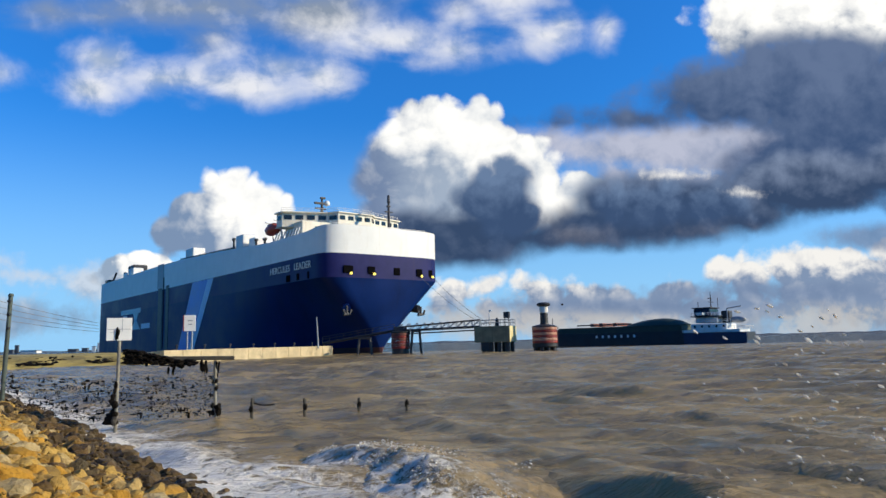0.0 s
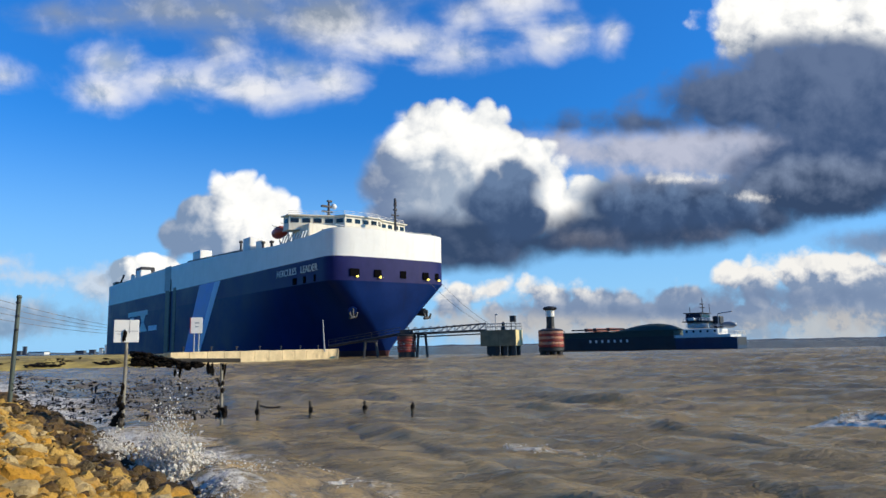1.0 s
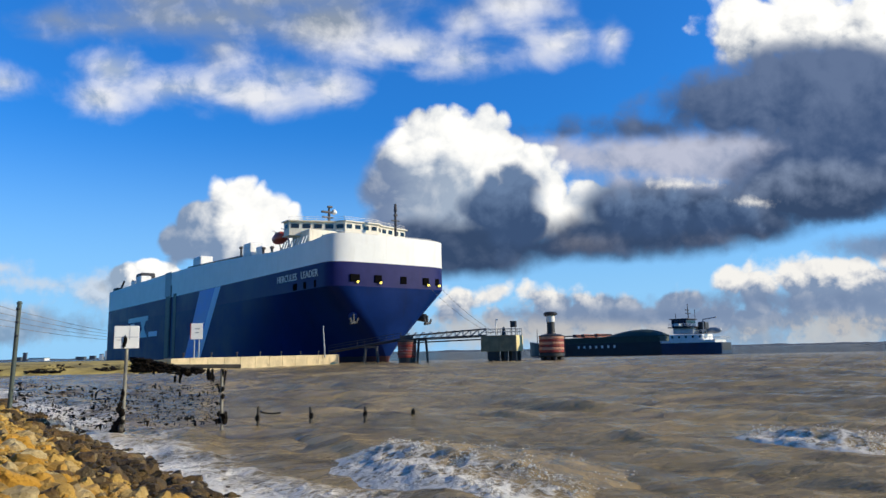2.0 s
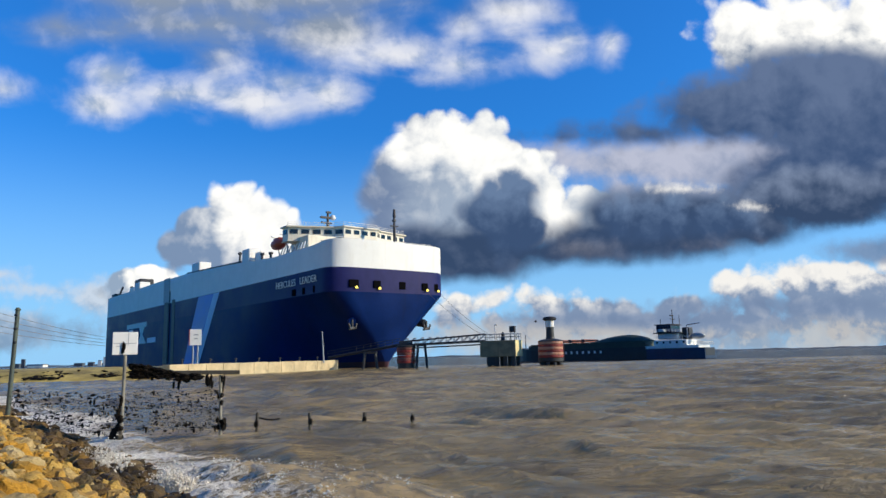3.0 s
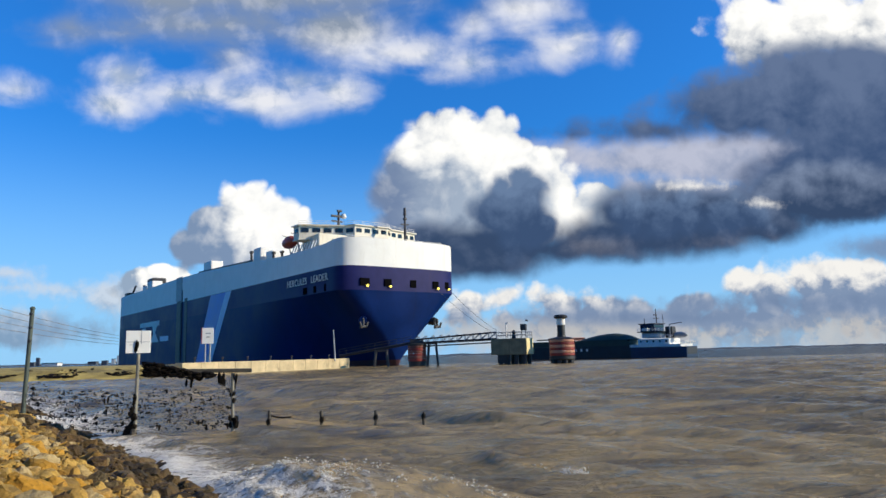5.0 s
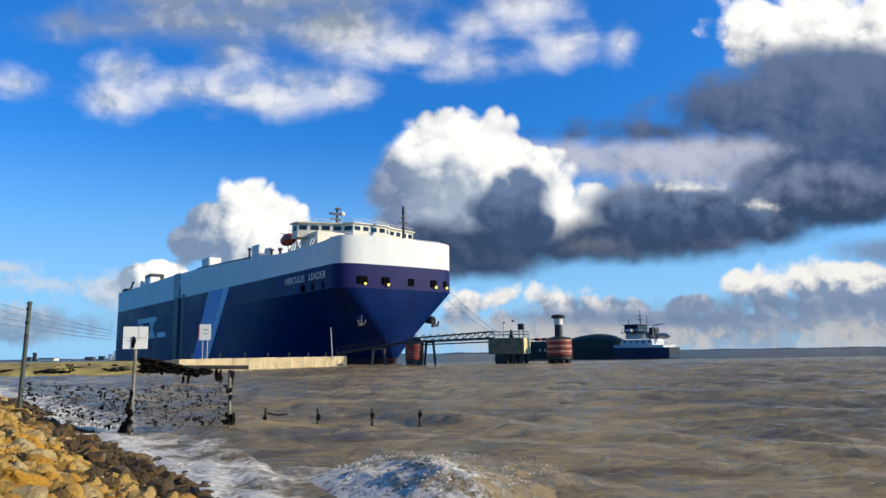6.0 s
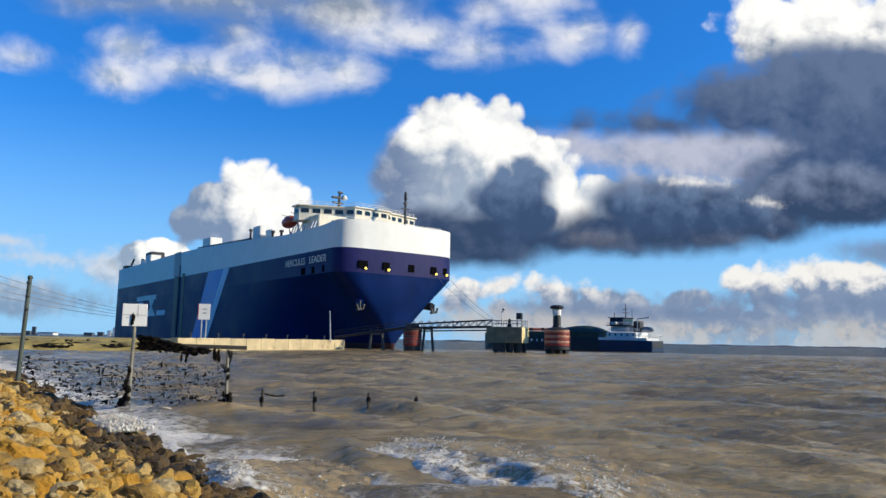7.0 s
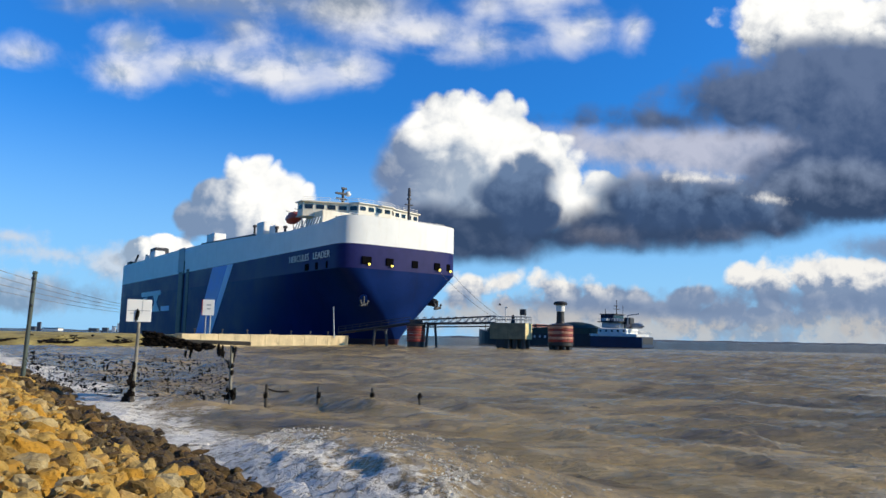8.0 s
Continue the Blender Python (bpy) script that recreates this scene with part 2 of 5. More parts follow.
# ---- materials ----
def material(name, base, rough=0.6, metal=0.0, var=0.25, scale=1.2, bump=0.15, bump_scale=20.0, stain=None, stain_amt=0.4, stain_scale=0.5, streak=False, piece=0.0, spec=0.5):
    """A painted, mineral or metal surface with grain, stains and fine relief."""
    m = bpy.data.materials.new(name)
    m.use_nodes = True
    N = Nodes(m.node_tree)
    co = N.add("ShaderNodeTexCoord").outputs["Object"]
    n1 = N.noise(co, scale, 6, 0.6, 0.2)
    n2 = N.noise(co, bump_scale, 5, 0.6)
    c = N.mix(N.smooth(n1, 0.3, 0.7), [v * (1 - var) for v in base], [min(1, v * (1 + var)) for v in base])
    c = N.mix(N.smooth(n2, 0.35, 0.75, 0.0, 0.35), c, [v * (1 - var) for v in base])
    if stain:
        sc = N.vmath("MULTIPLY", co, (1, 1, 0.12)) if streak else co
        n3 = N.noise(sc, stain_scale, 8, 0.62, 0.3)
        c = N.mix(N.smooth(n3, 0.52, 0.75, 0.0, stain_amt), c, stain)
    if piece:
        rnd = N.add("ShaderNodeObjectInfo").outputs["Random"]
        isl = N.add("ShaderNodeNewGeometry").outputs["Random Per Island"]
        r = N.math("FRACT", N.math("MULTIPLY_ADD", isl, 7.13, rnd))
        c = N.mix(N.smooth(r, 0.0, 0.5, piece, 0.0), c, [v * 0.28 for v in base])
        c = N.mix(N.smooth(r, 0.72, 1.0, 0.0, piece), c, [min(0.75, v * 1.5 + 0.06) for v in base])
    b = N.add("ShaderNodeBump", {"Strength": bump, "Distance": 0.02, "Height": n2}).outputs[0]
    rg = N.smooth(n1, 0.2, 0.8, max(0.02, rough - 0.1), min(1, rough + 0.1))
    s = N.add("ShaderNodeBsdfPrincipled", {"Base Color": c, "Roughness": rg, "Metallic": metal, "Normal": b, "Specular IOR Level": spec}).outputs[0]
    N.add("ShaderNodeOutputMaterial", {0: s})
    return m


def stone_material(name, base, tones, rough, spec):
    """Quarried rock: each piece has its own tone, with stains, pits and a rough broken face."""
    m = bpy.data.materials.new(name)
    m.use_nodes = True
    N = Nodes(m.node_tree)
    co = N.add("ShaderNodeNewGeometry").outputs["Position"]
    rnd = N.add("ShaderNodeObjectInfo").outputs["Random"]
    isl = N.add("ShaderNodeNewGeometry").outputs["Random Per Island"]
    r = N.math("FRACT", N.math("MULTIPLY_ADD", isl, 7.13, rnd))
    r2 = N.math("FRACT", N.math("MULTIPLY", r, 13.7))
    n1 = N.noise(co, 4.5, 6, 0.6, 0.3)
    n2 = N.noise(co, 26.0, 6, 0.65)
    patch = N.noise(co, 1.1, 4, 0.55, 0.3)
    c = N.mix(N.smooth(r, 0.42, 0.0, 0.0, 0.95), base, tones[0])
    c = N.mix(N.smooth(r, 0.55, 0.8, 0.0, 0.9), c, tones[1])
    c = N.mix(N.smooth(r2, 0.65, 0.95, 0.0, 0.9), c, tones[2])
    c = N.mix(N.smooth(n1, 0.46, 0.68, 0.0, 0.75), c, tones[3])
    c = N.mix(N.smooth(patch, 0.50, 0.66, 0.0, 0.6), c, tones[0])
    c = N.mix(N.smooth(n2, 0.52, 0.72, 0.0, 0.55), c, tones[0])
    h = N.math("MULTIPLY_ADD", n1, 0.6, N.math("MULTIPLY", n2, 0.35))
    b = N.add("ShaderNodeBump", {"Strength": 0.9, "Distance": 0.09, "Height": h}).outputs[0]
    s = N.add("ShaderNodeBsdfPrincipled", {"Base Color": c, "Roughness": rough, "Normal": b, "Specular IOR Level": spec}).outputs[0]
    N.add("ShaderNodeOutputMaterial", {0: s})
    return m


def glow(name, colour, power):
    m = bpy.data.materials.new(name)
    m.use_nodes = True
    N = Nodes(m.node_tree)
    s = N.add("ShaderNodeBsdfPrincipled", {"Base Color": (*colour, 1), "Emission Color": (*colour, 1), "Emission Strength": power}).outputs[0]
    N.add("ShaderNodeOutputMaterial", {0: s})
    return m


def water_material(name, base, foam_lo, foam_hi, ripple=1.0, shore=False, spec=0.25):
    """Silty water: mud clouds, wave shade in the colour, ripples, foam on the crests and along the bank."""
    m = bpy.data.materials.new(name)
    m.use_nodes = True
    N = Nodes(m.node_tree)
    co = N.add("ShaderNodeTexCoord").outputs["Object"]
    z = N.add("ShaderNodeSeparateXYZ", {0: co}).outputs[2]
    flat = N.vmath("MULTIPLY", co, (1, 1, 0))
    mud = N.noise(flat, 0.10, 5, 0.55, 0.4)
    n1 = N.noise(N.vmath("MULTIPLY", flat, (0.6, 1.7, 1)), 1.5, 7, 0.66, 0.3)
    n2 = N.noise(flat, 5.0, 6, 0.65, 0.2)
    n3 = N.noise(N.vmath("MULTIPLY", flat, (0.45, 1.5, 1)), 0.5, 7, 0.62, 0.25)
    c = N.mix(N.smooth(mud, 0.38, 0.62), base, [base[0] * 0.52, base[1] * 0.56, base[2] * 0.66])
    # shade of the waves put into the colour as dark streaks
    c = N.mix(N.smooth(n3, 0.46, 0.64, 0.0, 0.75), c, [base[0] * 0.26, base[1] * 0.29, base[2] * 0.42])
    warp = N.vmath("ADD", flat, N.vmath("MULTIPLY", N.add("ShaderNodeTexNoise", {"Vector": flat, "Scale": 1.5, "Detail": 5.0}).outputs[1], (1.1, 1.1, 0)))
    lace = N.add("ShaderNodeTexVoronoi", {"Vector": warp, "Scale": 2.6, "Detail": 2.0}, feature="DISTANCE_TO_EDGE").outputs[0]
    lace = N.smooth(lace, 0.13, 0.01)
    crest = N.smooth(N.math("MULTIPLY_ADD", N.math("SUBTRACT", n1, 0.5), 0.5, z), foam_lo, foam_hi)
    amount = crest
    if shore:
        w = N.add("ShaderNodeSeparateXYZ", {0: N.add("ShaderNodeNewGeometry").outputs["Position"]})
        s = N.math("MULTIPLY_ADD", w.outputs[0], -0.806, N.math("MULTIPLY_ADD", w.outputs[1], -0.592, 0.806 * SHORE))
        wide = N.math("MULTIPLY_ADD", N.math("SUBTRACT", N.noise(flat, 0.42, 5, 0.6), 0.5), 6.5, s)
        amount = N.math("MAXIMUM", crest, N.smooth(wide, -2.9, -0.5, 0.0, 1.0))
    patch = N.math("MULTIPLY", amount, N.math("MULTIPLY_ADD", lace, 0.65, N.smooth(N.math("MULTIPLY_ADD", amount, 0.16, n2), 0.48, 0.62, 0.0, 0.95)), clamp=True)
    c = N.mix(patch, c, (0.92, 0.85, 0.72))
    h = N.math("MULTIPLY_ADD", n1, 0.30, N.math("MULTIPLY_ADD", n2, 0.06, N.math("MULTIPLY", n3, 0.9)))
    h = N.math("MULTIPLY_ADD", patch, 0.08, h)
    b = N.add("ShaderNodeBump", {"Strength": 1.0, "Distance": 0.80 * ripple, "Height": h}).outputs[0]
    s = N.add("ShaderNodeBsdfPrincipled", {"Base Color": c, "Roughness": N.math("MULTIPLY_ADD", patch, 0.5, 0.18), "IOR": 1.33, "Specular IOR Level": spec, "Normal": b}).outputs[0]
    N.add("ShaderNodeOutputMaterial", {0: s})
    return m


def foam_material(name):
    m = bpy.data.materials.new(name)
    m.use_nodes = True
    N = Nodes(m.node_tree)
    co = N.add("ShaderNodeTexCoord").outputs["Object"]
    n1 = N.noise(co, 2.2, 7, 0.65, 0.3)
    n2 = N.noise(co, 14.0, 5, 0.6)
    c = N.mix(N.smooth(n1, 0.38, 0.62), (0.80, 0.75, 0.66), (0.94, 0.91, 0.84))
    c = N.mix(N.smooth(n2, 0.5, 0.75, 0.0, 0.3), c, (0.60, 0.56, 0.48))
    b = N.add("ShaderNodeBump", {"Strength": 0.8, "Distance": 0.05, "Height": n2}).outputs[0]
    s = N.add("ShaderNodeBsdfPrincipled", {"Base Color": c, "Roughness": 0.6, "Normal": b}).outputs[0]
    through_light = N.add("ShaderNodeBsdfTranslucent", {"Color": c}).outputs[0]
    s = N.add("ShaderNodeMixShader", {0: 0.45, 1: s, 2: through_light}).outputs[0]
    N.add("ShaderNodeOutputMaterial", {0: s})
    return m


def glass_material(name, tint):
    m = bpy.data.materials.new(name)
    m.use_nodes = True
    N = Nodes(m.node_tree)
    n = N.noise(N.add("ShaderNodeTexCoord").outputs["Object"], 0.8, 3)
    s = N.add("ShaderNodeBsdfPrincipled", {"Base Color": N.mix(n, tint, [v * 0.6 for v in tint]), "Roughness": 0.06, "Specular IOR Level": 0.7}).outputs[0]
    N.add("ShaderNodeOutputMaterial", {0: s})
    return m


SHORE = 4.2                            # where the water's edge crosses y = 0
FOAM_LO, FOAM_HI = 0.24, 0.55
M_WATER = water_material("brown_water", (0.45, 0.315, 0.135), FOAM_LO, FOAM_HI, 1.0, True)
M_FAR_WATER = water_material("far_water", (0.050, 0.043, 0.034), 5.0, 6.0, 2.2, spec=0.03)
M_FOAM = foam_material("foam")
M_HULL_BLUE = material("navy_hull_paint", (0.003, 0.020, 0.110), 0.45, 0, 0.18, 0.15, 0.03, 3.0, (0.008, 0.012, 0.05), 0.4, 0.5, True, spec=0.09)
# hull navy with the sunlit bow's violet sheen mixed into the colour
M_STRAKE = material("navy_paint_violet_sheen", (0.018, 0.020, 0.105), 0.45, 0, 0.18, 0.15, 0.03, 3.0, (0.03, 0.025, 0.08), 0.4, 0.5, True, spec=0.12)
M_HULL_WHITE = material("white_hull_paint", (0.80, 0.80, 0.77), 0.45, 0, 0.05, 0.2, 0.04, 3.0, (0.62, 0.58, 0.50), 0.35, 0.6, True)
M_STRIPE = material("bright_blue_paint", (0.06, 0.19, 0.62), 0.4, 0, 0.1, 0.2, 0.04, 3.0)
M_STRIPE_PALE = material("pale_blue_paint", (0.42, 0.58, 0.80), 0.4, 0, 0.1, 0.2, 0.04, 3.0)
M_BOOT = material("dark_red_bottom_paint", (0.07, 0.02, 0.025), 0.6, 0, 0.3, 0.4, 0.1, 4.0)
M_WINDOW = glass_material("dark_glass", (0.02, 0.025, 0.03))
M_STEEL = material("dark_steel", (0.045, 0.045, 0.05), 0.5, 0.4, 0.3, 2.0, 0.15, 15.0, (0.12, 0.06, 0.03), 0.4, 2.0)
M_GREY = material("grey_paint", (0.32, 0.34, 0.36), 0.5, 0.1, 0.15, 1.0, 0.1, 10.0, (0.16, 0.10, 0.06), 0.4, 1.5, True)
M_RED = material("red_paint", (0.26, 0.03, 0.02), 0.5, 0, 0.3, 0.8, 0.15, 8.0, (0.09, 0.03, 0.02), 0.6, 1.2, True)
M_ORANGE = material("orange_lifeboat_shell", (0.52, 0.07, 0.025), 0.4, 0, 0.1, 1.0, 0.05, 8.0)
M_CREAM = material("cream_paint", (0.72, 0.60, 0.30), 0.55, 0, 0.12, 0.8, 0.1, 8.0, (0.35, 0.24, 0.10), 0.5, 1.0, True)
# white bridge paint with the sun's warm tone put into the base, plus stains
M_CREAMWHITE = material("sunlit_white_paint", (0.80, 0.74, 0.60), 0.5, 0, 0.06, 0.5, 0.05, 6.0, (0.50, 0.38, 0.22), 0.45, 0.9, True)
M_WHITE = material("white_paint", (0.80, 0.79, 0.75), 0.5, 0, 0.06, 1.0, 0.05, 8.0, (0.45, 0.38, 0.28), 0.3, 1.0, True)
M_CONCRETE = material("weathered_concrete", (0.52, 0.42, 0.25), 0.85, 0, 0.2, 0.5, 0.4, 6.0, (0.20, 0.16, 0.10), 0.6, 0.8)
M_MUDGRASS = material("muddy_grass", (0.40, 0.30, 0.085), 0.95, 0, 0.5, 0.25, 0.8, 4.0, (0.045, 0.04, 0.02), 0.8, 0.35)
M_STONE = stone_material("ochre_stone", (0.50, 0.31, 0.075), ((0.075, 0.040, 0.012), (0.50, 0.25, 0.028), (0.50, 0.39, 0.20), (0.27, 0.18, 0.06)), 0.85, 0.25)
M_WETSTONE = stone_material("wet_dark_stone", (0.105, 0.064, 0.020), ((0.026, 0.018, 0.009), (0.15, 0.085, 0.025), (0.17, 0.12, 0.055), (0.045, 0.035, 0.015)), 0.6, 0.22)
M_EARTH = material("gravel_bed", (0.12, 0.09, 0.05), 0.95, 0, 0.4, 2.0, 0.8, 12.0, (0.04, 0.03, 0.02), 0.7, 1.5)
M_WOOD = material("grey_weathered_wood", (0.26, 0.24, 0.19), 0.85, 0, 0.35, 4.0, 0.5, 30.0, (0.07, 0.06, 0.04), 0.6, 5.0, True)
M_GREENPOLE = material("green_grey_pole_paint", (0.07, 0.09, 0.075), 0.7, 0, 0.3, 3.0, 0.3, 30.0, (0.05, 0.05, 0.04), 0.5, 3.0, True)
M_WEED = material("black_seaweed", (0.012, 0.009, 0.006), 0.8, 0, 0.6, 4.0, 0.6, 30.0, spec=0.12)
M_WIRE = material("rusty_wire", (0.07, 0.06, 0.05), 0.7, 0.4, 0.3, 5.0, 0.1, 30.0)
M_ROPE = material("mooring_rope", (0.24, 0.22, 0.20), 0.9, 0, 0.2, 3.0, 0.2, 30.0)
M_GREEN_TARP = material("dark_green_hatch", (0.035, 0.055, 0.040), 0.6, 0, 0.25, 0.4, 0.2, 4.0)
M_BARGE_HULL = material("dark_teal_hull", (0.016, 0.026, 0.032), 0.5, 0, 0.3, 0.3, 0.1, 4.0, (0.06, 0.04, 0.03), 0.3, 0.8, True)
M_BARGE_BLUE = material("blue_hull_paint", (0.012, 0.032, 0.085), 0.45, 0, 0.2, 0.3, 0.05, 4.0)
M_RUST = material("rust_red_paint", (0.22, 0.07, 0.05), 0.7, 0, 0.3, 1.0, 0.2, 6.0)
M_LAMP = glow("yellow_deck_lamp", (1.0, 0.80, 0.12), 2.0)
M_FARLAND = material("far_hazy_land", (0.08, 0.10, 0.13), 0.95, 0, 0.2, 0.01, 0.0, 1.0)
M_BLACK = material("black_paint", (0.02, 0.02, 0.022), 0.5, 0, 0.3, 1.0, 0.1, 10.0)


# ---- building blocks ----
def mesh_ob(name, bm, mat, smooth=False):
    me = bpy.data.meshes.new(name)
    bmesh.ops.recalc_face_normals(bm, faces=bm.faces)
    bm.to_mesh(me)
    bm.free()
    for m in (mat if isinstance(mat, (list, tuple)) else [mat]):
        me.materials.append(m)
    if smooth:
        me.shade_smooth()
    return new(name, me)


def part(name, bm, mat, parent, label="", smooth=False):
    ob = mesh_ob(name, bm, mat, smooth)
    ob.parent = parent
    if label:
        tagged(ob, label)
    return ob


def empty(name, m, label, category, group="", kind=""):
    ob = new(name)
    ob.empty_display_size = 0.3
    ob.matrix_world = m
    return tagged(ob, label, category, group, kind)


def add_box(bm, c, s, bevel=0.0, turn=(0, 0, 0)):
    """A box of size s round c, its edges rounded by bevel."""
    r = bmesh.ops.create_cube(bm, size=1.0, matrix=pose(*c, *turn) @ Matrix.Diagonal((*s, 1)))
    if bevel:
        es = list({e for v in r["verts"] for e in v.link_edges})
        bmesh.ops.bevel(bm, geom=es, offset=bevel, segments=2, affect="EDGES", profile=0.5)
    return bm


def add_tube(bm, a, b, r1, r2=None, seg=12):
    a, b = Vector(a), Vector(b)
    d = b - a
    m = Matrix.Translation((a + b) / 2) @ d.to_track_quat("Z", "Y").to_matrix().to_4x4()
    bmesh.ops.create_cone(bm, cap_ends=True, segments=seg, radius1=r1, radius2=r1 if r2 is None else r2, depth=d.length, matrix=m)
    return bm


def add_lathe(bm, rings, seg=32, c=(0, 0)):
    """A turned body from (radius, height) rings."""
    rows = [[bm.verts.new((c[0] + r * math.cos(2 * math.pi * i / seg), c[1] + r * math.sin(2 * math.pi * i / seg), z)) for i in range(seg)] for r, z in rings]
    for p, q in zip(rows, rows[1:]):
        for i in range(seg):
            bm.faces.new((p[i], p[(i + 1) % seg], q[(i + 1) % seg], q[i]))
    bm.faces.new(rows[0][::-1])
    bm.faces.new(rows[-1])
    return bm


def box(c, s, bevel=0.0, turn=(0, 0, 0)):
    return add_box(bmesh.new(), c, s, bevel, turn)


def tube(a, b, r1, r2=None, seg=12):
    return add_tube(bmesh.new(), a, b, r1, r2, seg)


def lump(bm, c, r, seed, subdiv=1, rough=0.35):
    """An uneven rounded clump."""
    v = bmesh.ops.create_icosphere(bm, subdivisions=subdiv, radius=1.0)["verts"]
    for q in v:
        k = 1 + rough * noise.noise(q.co * 1.7 + Vector((seed * 3.1, seed * 1.7, seed)))
        q.co = Vector((q.co.x * r[0] * k + c[0], q.co.y * r[1] * k + c[1], q.co.z * r[2] * k + c[2]))
    return bm


# near-black, standing in for the shade inside the mooring ports
M_PORT = material("unlit_opening", (0.004, 0.004, 0.005), 0.9, 0, 0.2, 1.0, 0.0, 10.0, spec=0.03)
M_BAND = material("worn_pale_band", (0.50, 0.25, 0.16), 0.55, 0, 0.2, 0.8, 0.1, 8.0, (0.25, 0.06, 0.04), 0.7, 1.2, True)


BALL = bmesh.new()
bmesh.ops.create_icosphere(BALL, subdivisions=1, radius=1.0)
BALL_V = np.array([v.co[:] for v in BALL.verts])
BALL_F = np.array([[v.index for v in f.verts] for f in BALL.faces])
BALL.free()


def scatter(name, spots, mat, seed=0, rough=0.5):
    """One mesh of many small uneven grains, each (centre, radii, turn about y and z)."""
    rng = np.random.RandomState(seed)
    V, Fc = [], []
    for i, (c, r, ty, tz) in enumerate(spots):
        v = BALL_V * (1 + rough * rng.uniform(-1, 1, (len(BALL_V), 1))) * np.array(r)
        m = np.array(Euler((0, ty, tz)).to_matrix())
        V.append(v @ m.T + np.array(c))
        Fc.append(BALL_F + i * len(BALL_V))
    me = bpy.data.meshes.new(name)
    me.from_pydata(np.concatenate(V).tolist(), [], np.concatenate(Fc).tolist())
    me.materials.append(mat)
    return me

# ---- the setting: water, bank, breakwater, far shore ----
def inland(x, y):
    """Metres up the bank from the water's edge."""
    return -0.806 * (x - SHORE) - 0.592 * y


SLOPE = 0.29


def sheet(name, mat, fn, nx, ny):
    me = bpy.data.meshes.new(name)
    u, v = np.meshgrid(np.linspace(0, 1, nx), np.linspace(0, 1, ny))
    x, y, z = fn(u, v)
    verts = np.stack([x.ravel(), y.ravel(), z.ravel()], 1)
    i = np.arange(nx * ny).reshape(ny, nx)
    faces = np.stack([i[:-1, :-1].ravel(), i[:-1, 1:].ravel(), i[1:, 1:].ravel(), i[1:, :-1].ravel()], 1)
    me.from_pydata(verts.tolist(), [], faces.tolist())
    me.materials.append(mat)
    me.shade_smooth()
    return new(name, me)


def wave_height(x, y, seed, main, lengths, steep):
    """Short-crested wind waves running along main."""
    rng = np.random.RandomState(seed)
    h = np.zeros_like(x)
    for lam, amp in lengths:
        for k in range(4):
            a = main + rng.uniform(-0.55, 0.55)
            ph = rng.uniform(0, 6.28)
            q = (x * math.cos(a) + y * math.sin(a)) * 2 * math.pi / (lam * rng.uniform(0.8, 1.25)) + ph
            c = np.sin(q)
            h += amp * (np.exp(steep * (c - 1)) * 2 - 0.75) * 0.5
    return h


def wave_sheet(name, seed, main, lengths, drop, label):
    def fn(u, v):
        y = -14 + 190 * (0.10 * v + 0.90 * v ** 2.6)
        x = (u - 0.5) * (70 + 1.75 * np.maximum(y, 0)) + 18
        h = wave_height(x, y, seed, main, lengths, 1.6)
        return x, y, h * np.clip(1.0 - (y - 60) / 160, 0.35, 1) - drop
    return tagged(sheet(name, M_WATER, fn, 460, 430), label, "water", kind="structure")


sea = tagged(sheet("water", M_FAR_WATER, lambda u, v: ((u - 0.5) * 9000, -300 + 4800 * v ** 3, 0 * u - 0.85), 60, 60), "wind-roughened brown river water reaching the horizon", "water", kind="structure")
wave_a = wave_sheet("water_waves", 3, math.radians(214), [(8.5, 0.11), (3.6, 0.10), (1.7, 0.05), (0.8, 0.022)], 0.15, "short steep brown waves with pale crests")
wave_b = wave_sheet("water_waves", 8, math.radians(243), [(12.0, 0.14), (4.8, 0.10), (2.1, 0.05), (1.0, 0.024)], 0.16, "short steep brown waves with pale crests")


def bank_fn(u, v):
    s = -8 + 26 * u
    l = -30 + 170 * v ** 1.6
    x = SHORE + l * -0.592 - s * 0.806
    y = l * 0.806 - s * 0.592
    z = np.minimum(SLOPE * s, 2.4) - 0.10 + 0.05 * np.sin(x * 3.1) * np.cos(y * 2.7)
    return x, y, z


bank = tagged(sheet("ground", M_EARTH, bank_fn, 70, 160), "sloping gravel bed of a stone river bank", "ground", kind="structure")


def breakwater():
    bm = bmesh.new()
    edge = [(-420, 86), (-120, 91), (-56, 94), (-41, 97.5), (-38.5, 106), (-23.5, 143), (-27, 150), (-60, 170), (-420, 200)]
    rows = []
    for off, z in ((-3.0, -1.2), (0.0, 0.25), (3.5, 1.05), (7.0, 1.35)):
        row = []
        for k, (x, y) in enumerate(edge):
            front_side = k < 5
            row.append(bm.verts.new((x - (off if k >= 5 else 0), y + (off if front_side else 0), z)))
        rows.append(row)
    for p, q in zip(rows, rows[1:]):
        for i in range(len(edge) - 1):
            bm.faces.new((p[i], p[i + 1], q[i + 1], q[i]))
    bm.faces.new(rows[-1])
    bmesh.ops.triangulate(bm, faces=[f for f in bm.faces if len(f.verts) > 4])
    bmesh.ops.subdivide_edges(bm, edges=bm.edges, cuts=5, use_grid_fill=True)
    for v in bm.verts:
        v.co.z += 0.25 * noise.noise(v.co * 0.35) + 0.12 * noise.noise(v.co * 1.1)
    return tagged(mesh_ob("ground_breakwater", bm, M_MUDGRASS), "low grassy breakwater strewn with dark weed", "breakwater", kind="structure")


breakwater()


